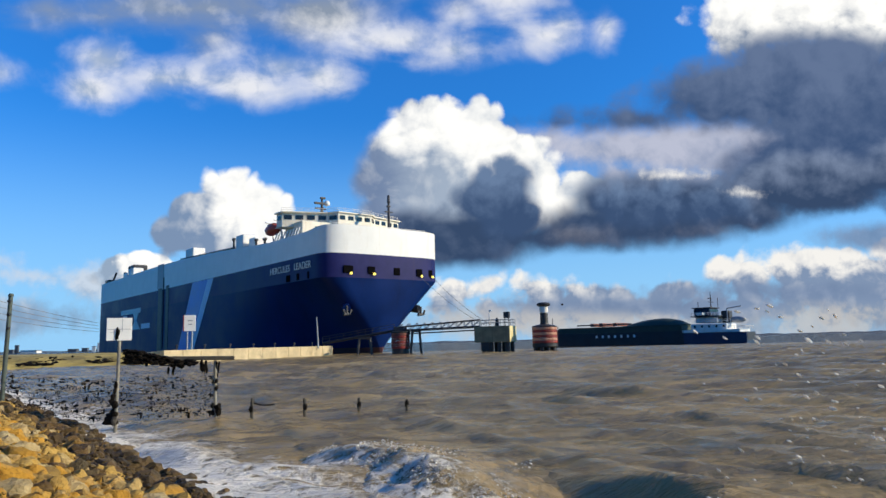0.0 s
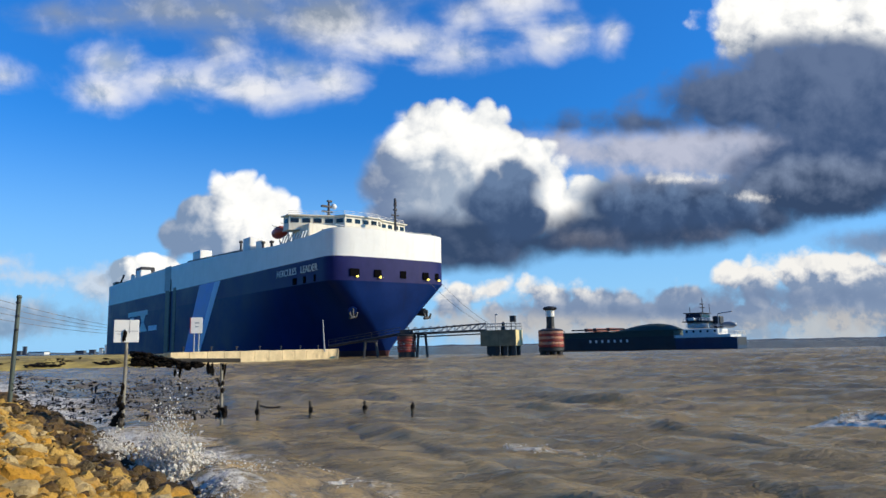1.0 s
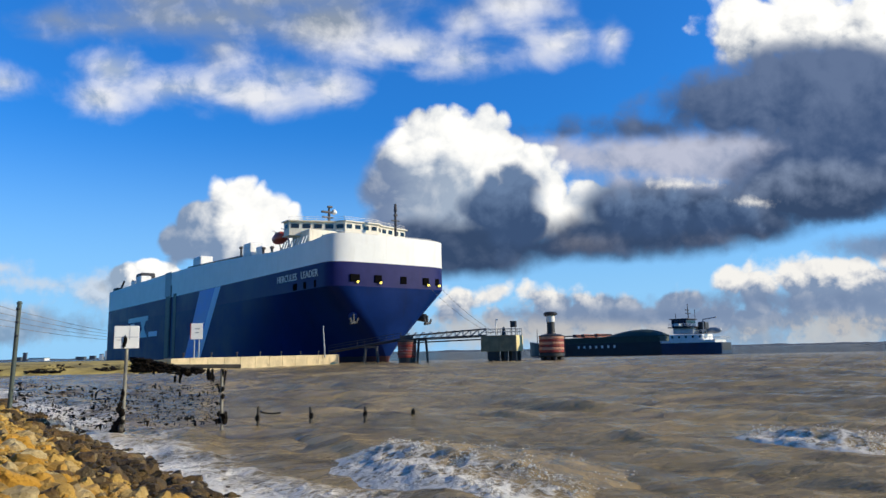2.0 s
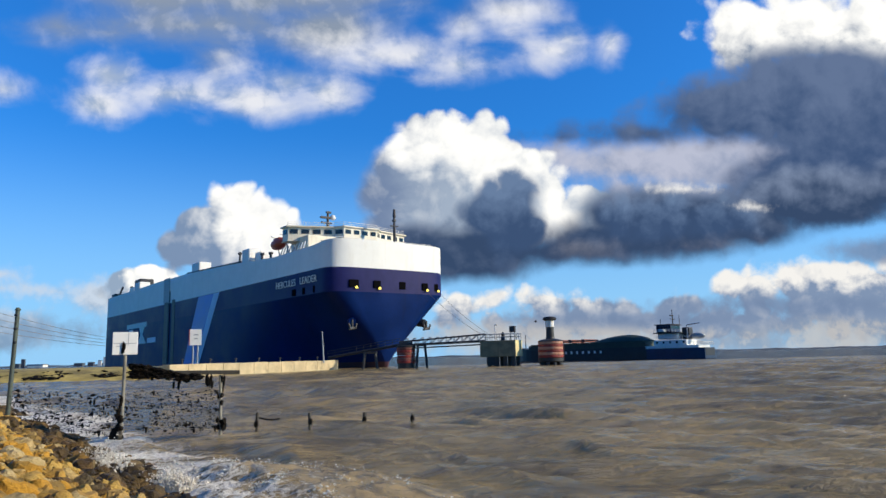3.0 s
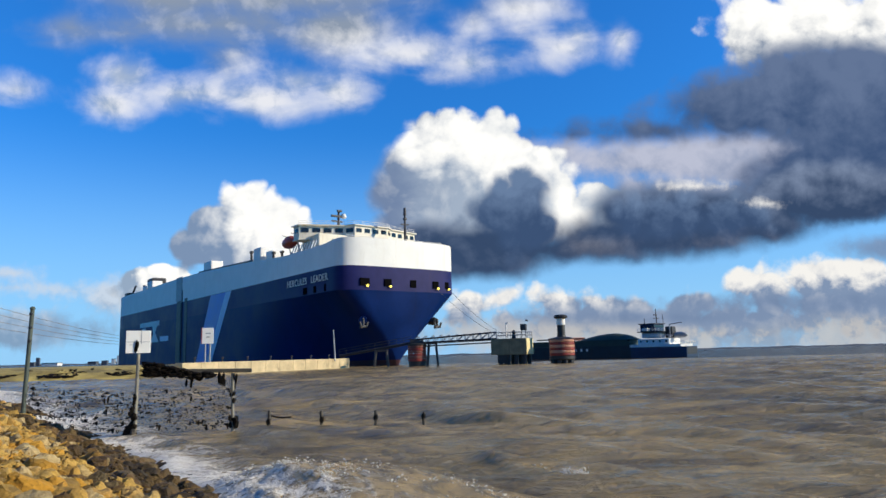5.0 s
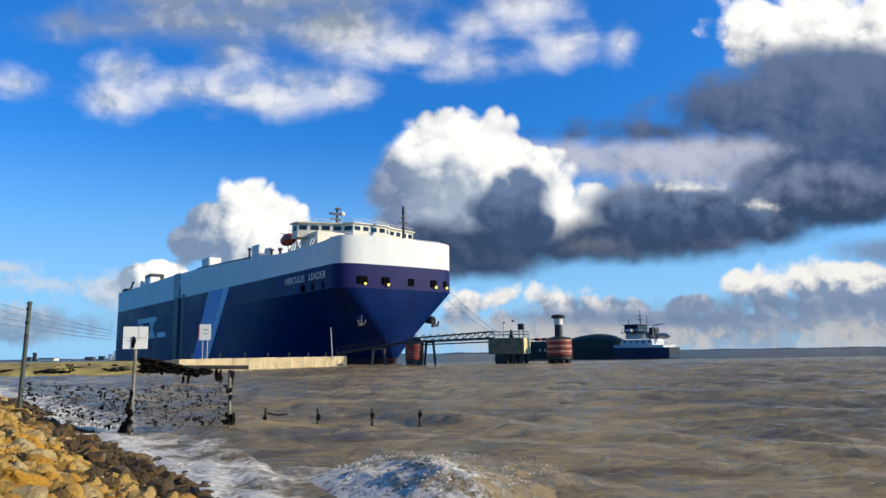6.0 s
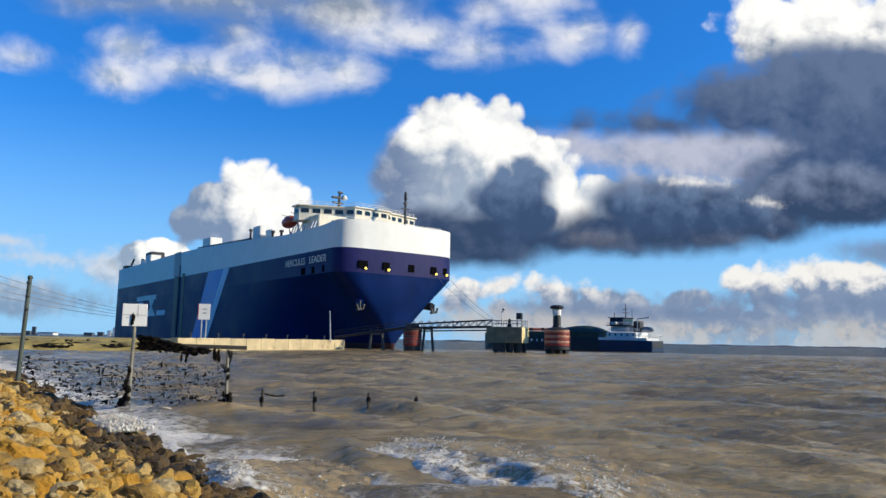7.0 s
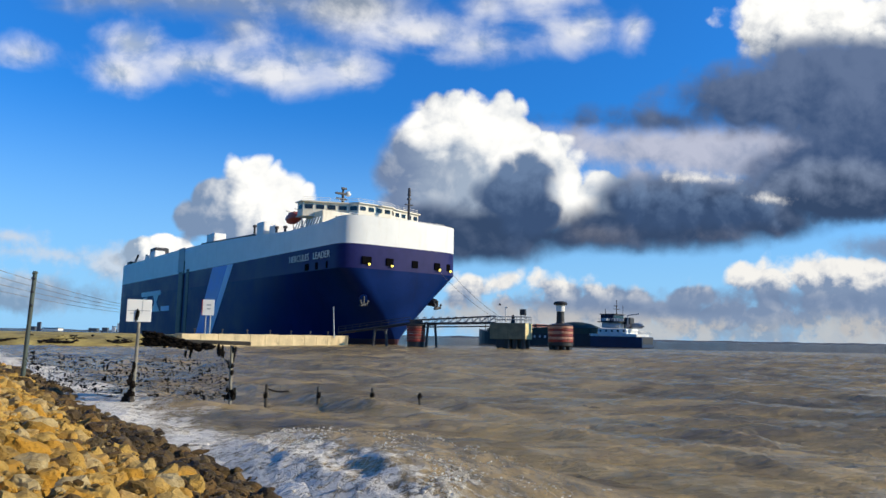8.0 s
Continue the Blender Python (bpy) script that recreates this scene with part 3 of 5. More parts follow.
def concrete_wall():
    w = empty("wall_quay", pose(0, 0, 0), "sunlit pale concrete quay wall on the breakwater", "wall", kind="structure")
    a, b = Vector((-39.5, 104.0, 0)), Vector((-21.0, 146.0, 0))
    n = 12
    d = (b - a) / n
    ang = math.degrees(math.atan2(d.y, d.x))
    for i in range(n):
        c = a + d * (i + 0.5)
        part("panel", box((c.x, c.y, 0.75 + 0.02 * (i % 3)), (d.length - 0.06, 1.4, 2.0 + 0.04 * (i % 2)), 0.06, (0, 0, ang)), M_CONCRETE, w)
    bm = bmesh.new()
    for i in range(n):
        c = a + d * (i + 0.5)
        add_box(bm, (c.x - 2.0, c.y + 0.8, 1.35), (d.length, 4.5, 0.35), 0.03, (0, 0, ang))
    part("deck", bm, M_CONCRETE, w)
    for i in range(7):
        c = a + d * (1.2 + 1.6 * i)
        lamp = bmesh.new()
        add_tube(lamp, (c.x - 1.2, c.y + 0.5, 1.5), (c.x - 1.2, c.y + 0.5, 2.35), 0.12, 0.10)
        add_lathe(lamp, [(0.16, 2.35), (0.24, 2.4), (0.24, 2.5), (0.12, 2.58)], 12, (c.x - 1.2, c.y + 0.5))
        part("bollard", lamp, M_STEEL, w, "small dark mooring bollard")


concrete_wall()


def breakwater_weed():
    """Dark weed thrown up along the water's edge of the breakwater."""
    rg = random.Random(4)
    spots = []
    for k in range(1500):
        x = rg.uniform(-95, -38.5)
        edge = 94 + (x + 56) * (0.23 if x > -56 else 0.047)
        off = rg.uniform(-0.4, 5.5) * rg.random()
        w = rg.uniform(0.15, 0.65)
        if noise.noise(Vector((x * 0.22, off * 0.5, 0))) < 0.02:
            continue
        spots.append(((x, edge + off, 0.25 + 0.2 * min(off, 6) + 0.05), (w, 0.25, rg.uniform(0.05, 0.16)), rg.uniform(-0.35, 0.35), rg.uniform(-0.3, 0.3)))
    tagged(new("weed_line", scatter("weed_line", spots, M_WEED, 2, 0.5)), "dark drifts of weed along the breakwater", "seaweed", kind="stuff")


breakwater_weed()


def far_shore():
    def strip(name, x0, x1, y, h, seed):
        bm = bmesh.new()
        n = 90
        lo, hi, bk = [], [], []
        for i in range(n + 1):
            x = x0 + (x1 - x0) * i / n
            z = h * (0.5 + 0.6 * abs(noise.noise(Vector((x * 0.012, seed, 0)))) + 0.4 * noise.noise(Vector((x * 0.06, seed, 3))))
            lo.append(bm.verts.new((x, y, -1)))
            hi.append(bm.verts.new((x, y + 15, max(0.6, z))))
            bk.append(bm.verts.new((x, y + 80, -1)))
        for i in range(n):
            bm.faces.new((lo[i], lo[i + 1], hi[i + 1], hi[i]))
            bm.faces.new((hi[i], hi[i + 1], bk[i + 1], bk[i]))
        return tagged(mesh_ob(name, bm, M_FARLAND), "low hazy far shore with woods and dykes", "far shore", kind="structure")
    strip("backdrop_shore", -200, 2600, 2700, 8, 1)
    strip("backdrop_shore", -2600, -300, 1900, 5, 5)


far_shore()


# ---- the car carrier ----
SHIP = pose(-9.9, 161.0, 0, 0, 0, math.degrees(math.atan2(-0.794, 0.607)))
LEN, HALF, KNUCKLE, BORDER = 200.0, 16.0, 16.6, 22.0


def sheer(x):
    """Height of the upper edge of the side, x metres from the bow front (negative aft)."""
    pts = [(-200, 30.4), (-105, 30.6), (-60, 29.0), (-28, 27.4), (-8, 27.6), (0, 28.4)]
    for (a, za), (b, zb) in zip(pts, pts[1:]):
        if x <= b:
            return za + (zb - za) * (x - a) / (b - a)
    return pts[-1][1]


def half_breadth(u, z):
    """Half-breadth u metres aft of the stem at height z: blunt above the knuckle, sharp at the waterline."""
    e = min(1.0, u / 6.0)
    blunt = HALF * (1 - (1 - e) ** 4.2) ** (1 / 4.4)
    e2 = min(1.0, u / 58.0)
    sharp = HALF * (1 - (1 - e2) ** 1.9)
    s = min(1.0, max(0.0, z / KNUCKLE))
    s = s ** 1.15
    return blunt * s + sharp * (1 - s)


def hull_shell(z_of, rows, stern_z=None):
    """The hull plating between heights, as a sheet from stern to stem to stern."""
    us = [0, 0.25, 0.6, 1.0, 1.6, 2.3, 3.2, 4.2, 5.5, 7, 9, 11, 14, 18, 23, 29, 36, 44, 52, 60, 75, 95, 120, 150, 180, 195, 200]
    line = [(-1, u) for u in reversed(us[1:])] + [(1, u) for u in us]
    bm = bmesh.new()
    grid = []
    for r in range(rows + 1):
        row = []
        for sd, u in line:
            z = z_of(r / rows, -u)
            rake = 3.0 * (1 - min(1, max(0, z / KNUCKLE))) ** 1.3
            b = half_breadth(u, z)
            x = -rake * max(0, 1 - u / 60) - u
            row.append(bm.verts.new((x, sd * b, z)))
        grid.append(row)
    for p, q in zip(grid, grid[1:]):
        for i in range(len(line) - 1):
            bm.faces.new((p[i], p[i + 1], q[i + 1], q[i]))
        bm.faces.new((p[-1], p[0], q[0], q[-1]))
    bmesh.ops.remove_doubles(bm, verts=bm.verts, dist=0.001)
    return bm


def rail_run(bm, a, b, h, n, r=0.045):
    a, b = Vector(a), Vector(b)
    for i in range(n + 1):
        p = a + (b - a) * i / n
        add_tube(bm, p, p + Vector((0, 0, h)), r, seg=6)
    for k in (0.55, 1.0):
        add_tube(bm, a + Vector((0, 0, h * k)), b + Vector((0, 0, h * k)), r, seg=6)


def side_patch(pts, out=0.06):
    """A thin painted shape on the starboard side, corners as (x, z)."""
    bm = bmesh.new()
    f = [bm.verts.new((x, -HALF - out, z)) for x, z in pts]
    b = [bm.verts.new((x, -HALF + 0.02, z)) for x, z in pts]
    bm.faces.new(f)
    bm.faces.new(b[::-1])
    for i in range(len(pts)):
        j = (i + 1) % len(pts)
        bm.faces.new((f[i], b[i], b[j], f[j]))
    return bm


def text_part(name, body, size, mat, parent, m, depth=0.02, width=None):
    cu = bpy.data.curves.new(name, "FONT")
    cu.body, cu.size, cu.extrude, cu.align_x, cu.align_y = body, size, depth, "CENTER", "CENTER"
    if width:
        cu.space_character = width
    tmp = bpy.data.objects.new(name, cu)
    me = bpy.data.meshes.new_from_object(tmp)
    bpy.data.objects.remove(tmp)
    me.materials.append(mat)
    ob = new(name, me)
    ob.parent = parent
    ob.matrix_local = m
    return ob


def car_carrier():
    ship = empty("car_carrier", SHIP, "huge navy and white car carrier moored at the quay", "ship")
    part("bottom_hull", hull_shell(lambda k, x: -3 + 4.2 * k, 2), M_BOOT, ship, "dark red boot-topping at the waterline")
    hull = part("hull", hull_shell(lambda k, x: 1.2 + (KNUCKLE - 1.2) * k, 12), M_HULL_BLUE, ship, "navy blue hull plating", True)
    part("strake", hull_shell(lambda k, x: KNUCKLE + (BORDER - KNUCKLE) * k, 3), M_STRAKE, ship, "navy strake above the knuckle, violet sheen put into its colour", True)
    m = hull.modifiers.new("split", "EDGE_SPLIT")
    m.split_angle = radians(28)
    top = part("upper_side", hull_shell(lambda k, x: BORDER + (sheer(x) - BORDER) * k, 2), M_HULL_WHITE, ship, "white upper side band", True)
    m = top.modifiers.new("thick", "SOLIDIFY")
    m.thickness = 0.3
    m = top.modifiers.new("split", "EDGE_SPLIT")
    m.split_angle = radians(22)
    # weather deck
    bm = bmesh.new()
    us = [0.5, 1.5, 3, 5, 8, 11, 20, 40, 60, 105, 150, 199]
    lft = [bm.verts.new((-u, half_breadth(u, 25) - 0.35, sheer(-u) - 1.0)) for u in us]
    rgt = [bm.verts.new((-u, -half_breadth(u, 25) + 0.35, sheer(-u) - 1.0)) for u in us]
    for i in range(len(us) - 1):
        bm.faces.new((lft[i], lft[i + 1], rgt[i + 1], rgt[i]))
    part("deck", bm, M_GREY, ship)
    # side stripes
    part("stripe", side_patch([(-83.5, 21.9), (-70.5, 21.9), (-85.5, 1.5), (-96.0, 1.5)]), M_STRIPE, ship, "bright blue slanting stripe")
    part("stripe", side_patch([(-70.5, 21.9), (-66.0, 21.9), (-81.5, 1.5), (-85.5, 1.5)]), M_STRIPE_PALE, ship, "pale blue slanting stripe")
    # vertical recesses for the side ramp and pilot ladder, their shade laid on as black patches
    for x0, x1, za, zb in ((-118.0, -113.5, 1.5, 22.5), (-109.5, -106.5, 1.5, 23.0)):
        part("ramp_slot", side_patch([(x0, zb), (x1, zb), (x1, za), (x0, za)], 0.08), M_BLACK, ship, "dark vertical slot of the side ramp")
    part("ramp_frame", side_patch([(-119, 30.8), (-112.5, 30.8), (-112.5, 22.5), (-119, 22.5)], 0.12), M_GREY, ship, "grey ramp housing")
    part("fender_strip", box((-112, -16.1, 14), (0.35, 0.3, 24), 0.05), M_BLACK, ship)
    # emblem: plain shapes
    part("emblem", side_patch([(-166, 17.2), (-139, 17.2), (-139, 15.4), (-166, 15.4)]), M_WHITE, ship, "white emblem of plain shapes")
    part("emblem", side_patch([(-148.5, 15.4), (-141.5, 15.4), (-144, 12.8), (-139, 9.3), (-150.5, 9.3), (-146.5, 12.6)]), M_WHITE, ship, "white emblem of plain shapes")
    part("emblem", side_patch([(-163, 15.0), (-157, 15.0), (-158, 9.3), (-162, 9.3)]), M_WHITE, ship, "white emblem of plain shapes")
    part("emblem_bar", side_patch([(-137.5, 11.2), (-127, 11.2), (-127, 9.4), (-137.5, 9.4)]), M_STRIPE_PALE, ship)
    # ship's name on the bow
    text_part("ship_name", "HERCULES", 2.3, M_WHITE, ship, pose(-22.4, -16.10, 19.9, 90, 0, 0), 0.05, 1.0)
    text_part("ship_name", "LEADER", 2.3, M_WHITE, ship, pose(-10.6, -16.18, 19.9, 90, 0, 1.2), 0.05, 1.0)
    # mooring ports with their lamps across the bow and along the shoulder
    for y, w in ((-10.3, 2.4), (-4.4, 1.9), (2.5, 1.7), (9.0, 1.7), (12.6, 1.3)):
        u = 0.0
        while half_breadth(u, 18.5) < abs(y) + 0.2 * w:
            u += 0.1
        # solid box, its darkness painted in place of a shaded hole
        port = part("mooring_port", box((-u + 0.0, y, 18.4), (0.5, w, 1.7), 0.12), M_PORT, ship, "dark rounded mooring port")
        if y != 2.5:
            part("deck_lamp", add_lathe(bmesh.new(), [(0.15, 17.3), (0.28, 17.45), (0.28, 17.65), (0.12, 17.8)], 12, (-u + 0.45, y + 0.5)), M_LAMP, port, "lit yellow lamp")
    for x, w in ((-18.0, 2.0), (-13.0, 1.2), (-8.0, 0.8)):
        part("mooring_port", box((x, -half_breadth(-x, 17.8) + 0.1, 17.6), (w, 0.5, 1.6), 0.12), M_PORT, ship, "dark rounded mooring port")
    # anchors in their bolsters
    for sd in (-1, 1):
        y = sd * 8.9
        u = 0.0
        while half_breadth(u, 9.8) < abs(y) - 0.6:
            u += 0.1
        bm = bmesh.new()
        add_tube(bm, (-u - 2.5 - 1.2, y - sd * 0.8, 10.6), (-u - 0.6 + 0.2, y + sd * 1.0, 9.9), 1.0, 0.95, 16)
        bol = part("anchor_bolster", bm, M_HULL_BLUE if sd < 0 else M_BLACK, ship)
        bm = bmesh.new()
        ax, ay = -u + 0.1, y + sd * 1.2
        add_box(bm, (ax, ay, 9.5), (0.45, 0.4, 2.0), 0.1)
        add_box(bm, (ax, ay, 8.6), (0.6, 1.9, 0.6), 0.15, (8, 0, 0))
        add_box(bm, (ax + 0.2, ay - 0.8, 9.1), (0.4, 0.4, 1.2), 0.1, (20, 0, 0))
        add_box(bm, (ax + 0.2, ay + 0.8, 9.1), (0.4, 0.4, 1.2), 0.1, (-20, 0, 0))
        part("anchor", bm, M_STEEL, bol, "stowed rust-stained anchor")
    # navigation bridge: a broad front with wings swept aft
    house = part("bridge_house", box((-20.5, 0, 29.6), (9.0, 27.0, 3.8), 0.25), M_CREAMWHITE, ship, "white bridge house")
    front = [(-21.5, -16.0), (-17.0, -6.0), (-14.6, -4.5), (-14.6, 5.0), (-16.4, 7.0), (-18.6, 16.0)]

    def slab(z0, z1, grow):
        bm = bmesh.new()
        line = [(x + grow, y * (1 + grow / 16)) for x, y in front] + [(-24.5 - grow, 16.0 + grow), (-24.5 - grow, -16.0 - grow)]
        lo, hi = [bm.verts.new((x, y, z0)) for x, y in line], [bm.verts.new((x, y, z1)) for x, y in line]
        bm.faces.new(lo[::-1])
        bm.faces.new(hi)
        for i in range(len(line)):
            j = (i + 1) % len(line)
            bm.faces.new((lo[i], lo[j], hi[j], hi[i]))
        return bm
    wheel = part("wheelhouse", slab(30.6, 33.9, 0.0), M_CREAMWHITE, ship, "white wheelhouse right across the ship")
    part("bridge_roof", slab(33.9, 34.2, 0.45), M_CREAMWHITE, ship)
    part("bridge_sill", slab(30.4, 30.6, 0.25), M_CREAMWHITE, ship)
    for (xa, ya), (xb, yb), n in zip(front, front[1:], (4, 1, 4, 1, 4)):
        run = math.hypot(xb - xa, yb - ya)
        ang = math.degrees(math.atan2(yb - ya, xb - xa))
        for i in range(n):
            k = (i + 0.5) / n
            part("bridge_window", box((xa + (xb - xa) * k + 0.03, ya + (yb - ya) * k, 32.8), (run / n - 0.85, 0.14, 1.05), 0.04, (0, 0, ang)), M_WINDOW, wheel)
    part("bridge_window", box((-23.0, -16.03, 32.75), (1.7, 0.12, 1.05), 0.04), M_WINDOW, wheel)
    for i in range(6):
        part("front_window", box((-15.97, -9.5 + i * 3.8, 29.9), (0.1, 1.0, 0.8), 0.05), M_WINDOW, house)
    part("breakwater_screen", box((-10.5, 0, 28.2), (0.3, 26, 1.2), 0.1), M_WHITE, ship)
    bm = bmesh.new()
    for y in np.linspace(-14, 14, 15):
        add_tube(bm, (-3.5, y * 0.95, 28.0), (-3.5, y * 0.95, 29.2), 0.05, seg=6)
    for z in (28.6, 29.2):
        add_tube(bm, (-3.5, -13.3, z), (-3.5, 13.3, z), 0.05, seg=6)
    part("bow_rail", bm, M_WHITE, ship)
    bm = bmesh.new()
    for (xa, ya), (xb, yb), n in zip(front, front[1:], (5, 1, 4, 1, 5)):
        rail_run(bm, (xa - 0.3, ya, 34.2), (xb - 0.3, yb, 34.2), 1.0, n, 0.04)
    part("roof_rail", bm, M_WHITE, ship)
    # masts
    bm = bmesh.new()
    add_tube(bm, (-9, 6.5, 27.5), (-9, 6.5, 36.5), 0.38, 0.26)
    add_box(bm, (-9, 6.5, 34.2), (0.5, 2.2, 0.22), 0.05)
    add_box(bm, (-9, 6.5, 35.6), (0.8, 0.8, 0.5), 0.1)
    add_tube(bm, (-9, 6.5, 36.5), (-9, 6.5, 38.4), 0.42, 0.3)
    part("foremast", bm, M_STEEL, ship, "dark foremast with lights")
    bm = bmesh.new()
    add_tube(bm, (-20, -6, 34.0), (-20, -6, 38.2), 0.4, 0.25)
    add_box(bm, (-20, -6, 36.9), (0.6, 4.2, 0.5), 0.08)
    add_box(bm, (-20, -6.4, 35.6), (0.5, 3.0, 0.4), 0.08)
    add_box(bm, (-19.6, -6, 38.2), (0.5, 1.4, 0.5), 0.08)
    mast = part("radar_mast", bm, M_STEEL, ship, "dark radar mast")
    part("radar_dome", add_lathe(bmesh.new(), [(0.2, 36.4), (0.7, 36.7), (0.75, 37.1), (0.5, 37.6), (0.1, 37.75)], 16, (-20, -4.6)), M_WHITE, mast)
    # lifeboat in its davits
    bm = bmesh.new()
    lump(bm, (-31.5, -13.8, 31.2), (3.6, 1.5, 1.45), 2, 3, 0.05)
    add_box(bm, (-31.5, -13.8, 32.4), (3.4, 1.6, 0.8), 0.3)
    boat = part("lifeboat", bm, M_ORANGE, ship, "orange-red enclosed lifeboat", True)
    for x in (-34.0, -29.0):
        bm = add_tube(bmesh.new(), (x, -12.2, 28), (x, -13.0, 33.2), 0.22)
        add_tube(bm, (x, -13.0, 33.2), (x, -14.6, 33.4), 0.18)
        part("davit", bm, M_WHITE, boat)
    for i in range(9):
        part("deck_rail_post", tube((-27.5 + i * 1.5, -15.2, 27.3), (-27.0 + i * 1.5, -14.6, 29.6), 0.16), M_WHITE, ship)
    part("accommodation", box((-30.0, 1.0, 30.0), (10.0, 18.0, 4.5), 0.3), M_WHITE, ship, "white deckhouse")
    # deck houses and vents along the deck
    for x, y, z, sx, sy, sz in ((-90.5, -13.0, 31.7, 7.0, 4.0, 3.4), (-52.5, -12.0, 30.8, 5.0, 4.0, 4.0), (-160.0, -12.5, 32.0, 7, 4, 3.6), (-172, -11, 31.5, 6, 5, 3), (-46.5, -11.5, 29.5, 4, 3, 3.5)):
        part("vent_house", box((x, y, z), (sx, sy, sz), 0.35), M_WHITE, ship, "white rounded ventilator house")
    for x, h in ((-60.0, 4.6), (-44.5, 3.2), (-39, 3.0), (-168, 5.0), (-176, 4.0)):
        bm = tube((x, -12.5, sheer(x) - 1), (x, -12.5, sheer(x) + h - 1), 0.35, 0.3)
        add_box(bm, (x, -12.5, sheer(x) + h - 1), (1.2, 0.9, 0.7), 0.2)
        part("vent_post", bm, M_STEEL, ship, "dark ventilator post")
    part("deck_rail", add_box(bmesh.new(), (-75, -15.2, 29.9), (46, 0.12, 0.5), 0.03, (0, 2.0, 0)), M_STEEL, ship)
    part("funnel", box((-182, -6, 33.5), (8, 6, 8), 0.6), M_STEEL, ship, "dark funnel casing")
    bm = bmesh.new()
    add_box(bm, (-196, -13.5, 31.0), (5, 3, 2.2), 0.3)
    add_tube(bm, (-194, -13, 31), (-188, -13, 34.5), 0.4)
    part("stern_winch", bm, M_STEEL, ship)
    part("stern_ramp", box((-200.6, 0, 14), (1.0, 22, 24), 0.2), M_GREY, ship)
    return ship


car_carrier()

# ---- jetty: dolphins, footbridge, beacon ----
def striped_drum(thing, r, z0, z1, bands, mats, c=(0, 0)):
    """A steel drum in painted bands, with a rolled rim between them."""
    dz = (z1 - z0) / bands
    for i in range(bands):
        a, b = z0 + i * dz, z0 + (i + 1) * dz
        part("band", add_lathe(bmesh.new(), [(r, a), (r + 0.07, a + 0.1), (r + 0.07, b - 0.12), (r, b - 0.02)], 40, c), mats[i % len(mats)], thing)


def beacon():
    b = empty("beacon", pose(21.8, 138.0, 0), "red and white banded mooring dolphin with a black light tower", "beacon")
    for i in range(9):
        a = i * 2 * math.pi / 9
        part("pile", tube((1.9 * math.cos(a), 1.9 * math.sin(a), -2), (1.9 * math.cos(a), 1.9 * math.sin(a), 1.3), 0.36), M_STEEL, b)
    part("fender_ring", add_lathe(bmesh.new(), [(2.3, 0.55), (2.45, 0.7), (2.45, 1.25), (2.3, 1.35)], 40), M_BLACK, b)
    striped_drum(b, 2.35, 1.35, 4.45, 6, (M_RED, M_BAND))
    part("drum_lid", add_lathe(bmesh.new(), [(2.4, 4.43), (2.45, 4.55), (2.0, 4.75), (1.1, 4.95)], 40), M_STEEL, b)
    part("tower", add_lathe(bmesh.new(), [(0.95, 4.9), (0.78, 5.3), (0.74, 7.2), (0.8, 7.25)], 24), M_BLACK, b, "black tower tube")
    part("lantern_drum", add_lathe(bmesh.new(), [(0.78, 7.2), (0.84, 7.25), (0.84, 8.4), (0.78, 8.45)], 24), M_WHITE, b, "white lantern drum")
    part("cap", add_lathe(bmesh.new(), [(0.95, 8.45), (1.3, 8.6), (1.35, 8.85), (1.1, 9.15), (0.35, 9.25)], 24), M_BLACK, b, "black overhanging cap")
    part("ladder", add_box(add_box(bmesh.new(), (2.5, -0.9, 2.4), (0.06, 0.06, 4.0)), (2.5, -0.5, 2.4), (0.06, 0.06, 4.0)), M_STEEL, b)


beacon()


def dolphin_box():
    d = empty("mooring_dolphin", pose(12.3, 139.5, 0, 0, 0, -24), "square mooring dolphin with its end coloured as sunlit, on dark piles", "dolphin")
    # the front's shade is put into the cap's darker colour
    part("cap", box((0, 0, 3.3), (7.2, 4.3, 3.1), 0.08), M_CONCRETE_SHADE, d, "stained concrete cap, shade put into its dark colour")
    # panel added to give the sunlit end a lighter colour
    part("end_panel", box((3.64, 0, 3.3), (0.1, 4.2, 3.05), 0.03), M_CREAM, d, "cream end panel coloured as the sunlit side")
    for x in (-1.8, -0.3, 1.3, 3.0):
        for y in (-1.5, 1.4):
            part("pile", tube((x, y, -2), (x, y, 1.8), 0.42), M_BLACK, d)
    part("fender", box((-1.4, -1.75, 0.95), (1.9, 0.5, 1.7), 0.1), M_BLACK, d)
    bm = bmesh.new()
    for a, b, n in (((-3.5, -2.0, 4.85), (3.5, -2.0, 4.85), 7), ((3.5, -2.0, 4.85), (3.5, 2.0, 4.85), 3), ((-3.5, 2.0, 4.85), (3.5, 2.0, 4.85), 7)):
        rail_run(bm, a, b, 1.25, n, 0.05)
    part("railing", bm, M_GREY, d)
    bm = add_lathe(bmesh.new(), [(0.5, 4.85), (0.42, 5.3), (0.25, 5.8), (0.35, 6.2), (0.1, 6.5)], 16, (0.4, 0.2))
    part("bollard", bm, M_BLACK, d)
    bm = box((2.5, 0, 7.0), (1.1, 0.9, 1.2), 0.06)
    for x in (2.1, 2.9):
        add_tube(bm, (x, 0, 4.85), (x, 0, 6.5), 0.08)
    part("cabinet", bm, M_STEEL, d, "raised dark instrument cabinet")
    bm = tube((-1.5, 1.2, 4.85), (-1.5, 1.2, 8.0), 0.10)
    add_box(bm, (-1.3, 1.2, 8.0), (0.6, 0.25, 0.2), 0.05)
    part("lamp_post", bm, M_WHITE, d, "slim white lamp post")


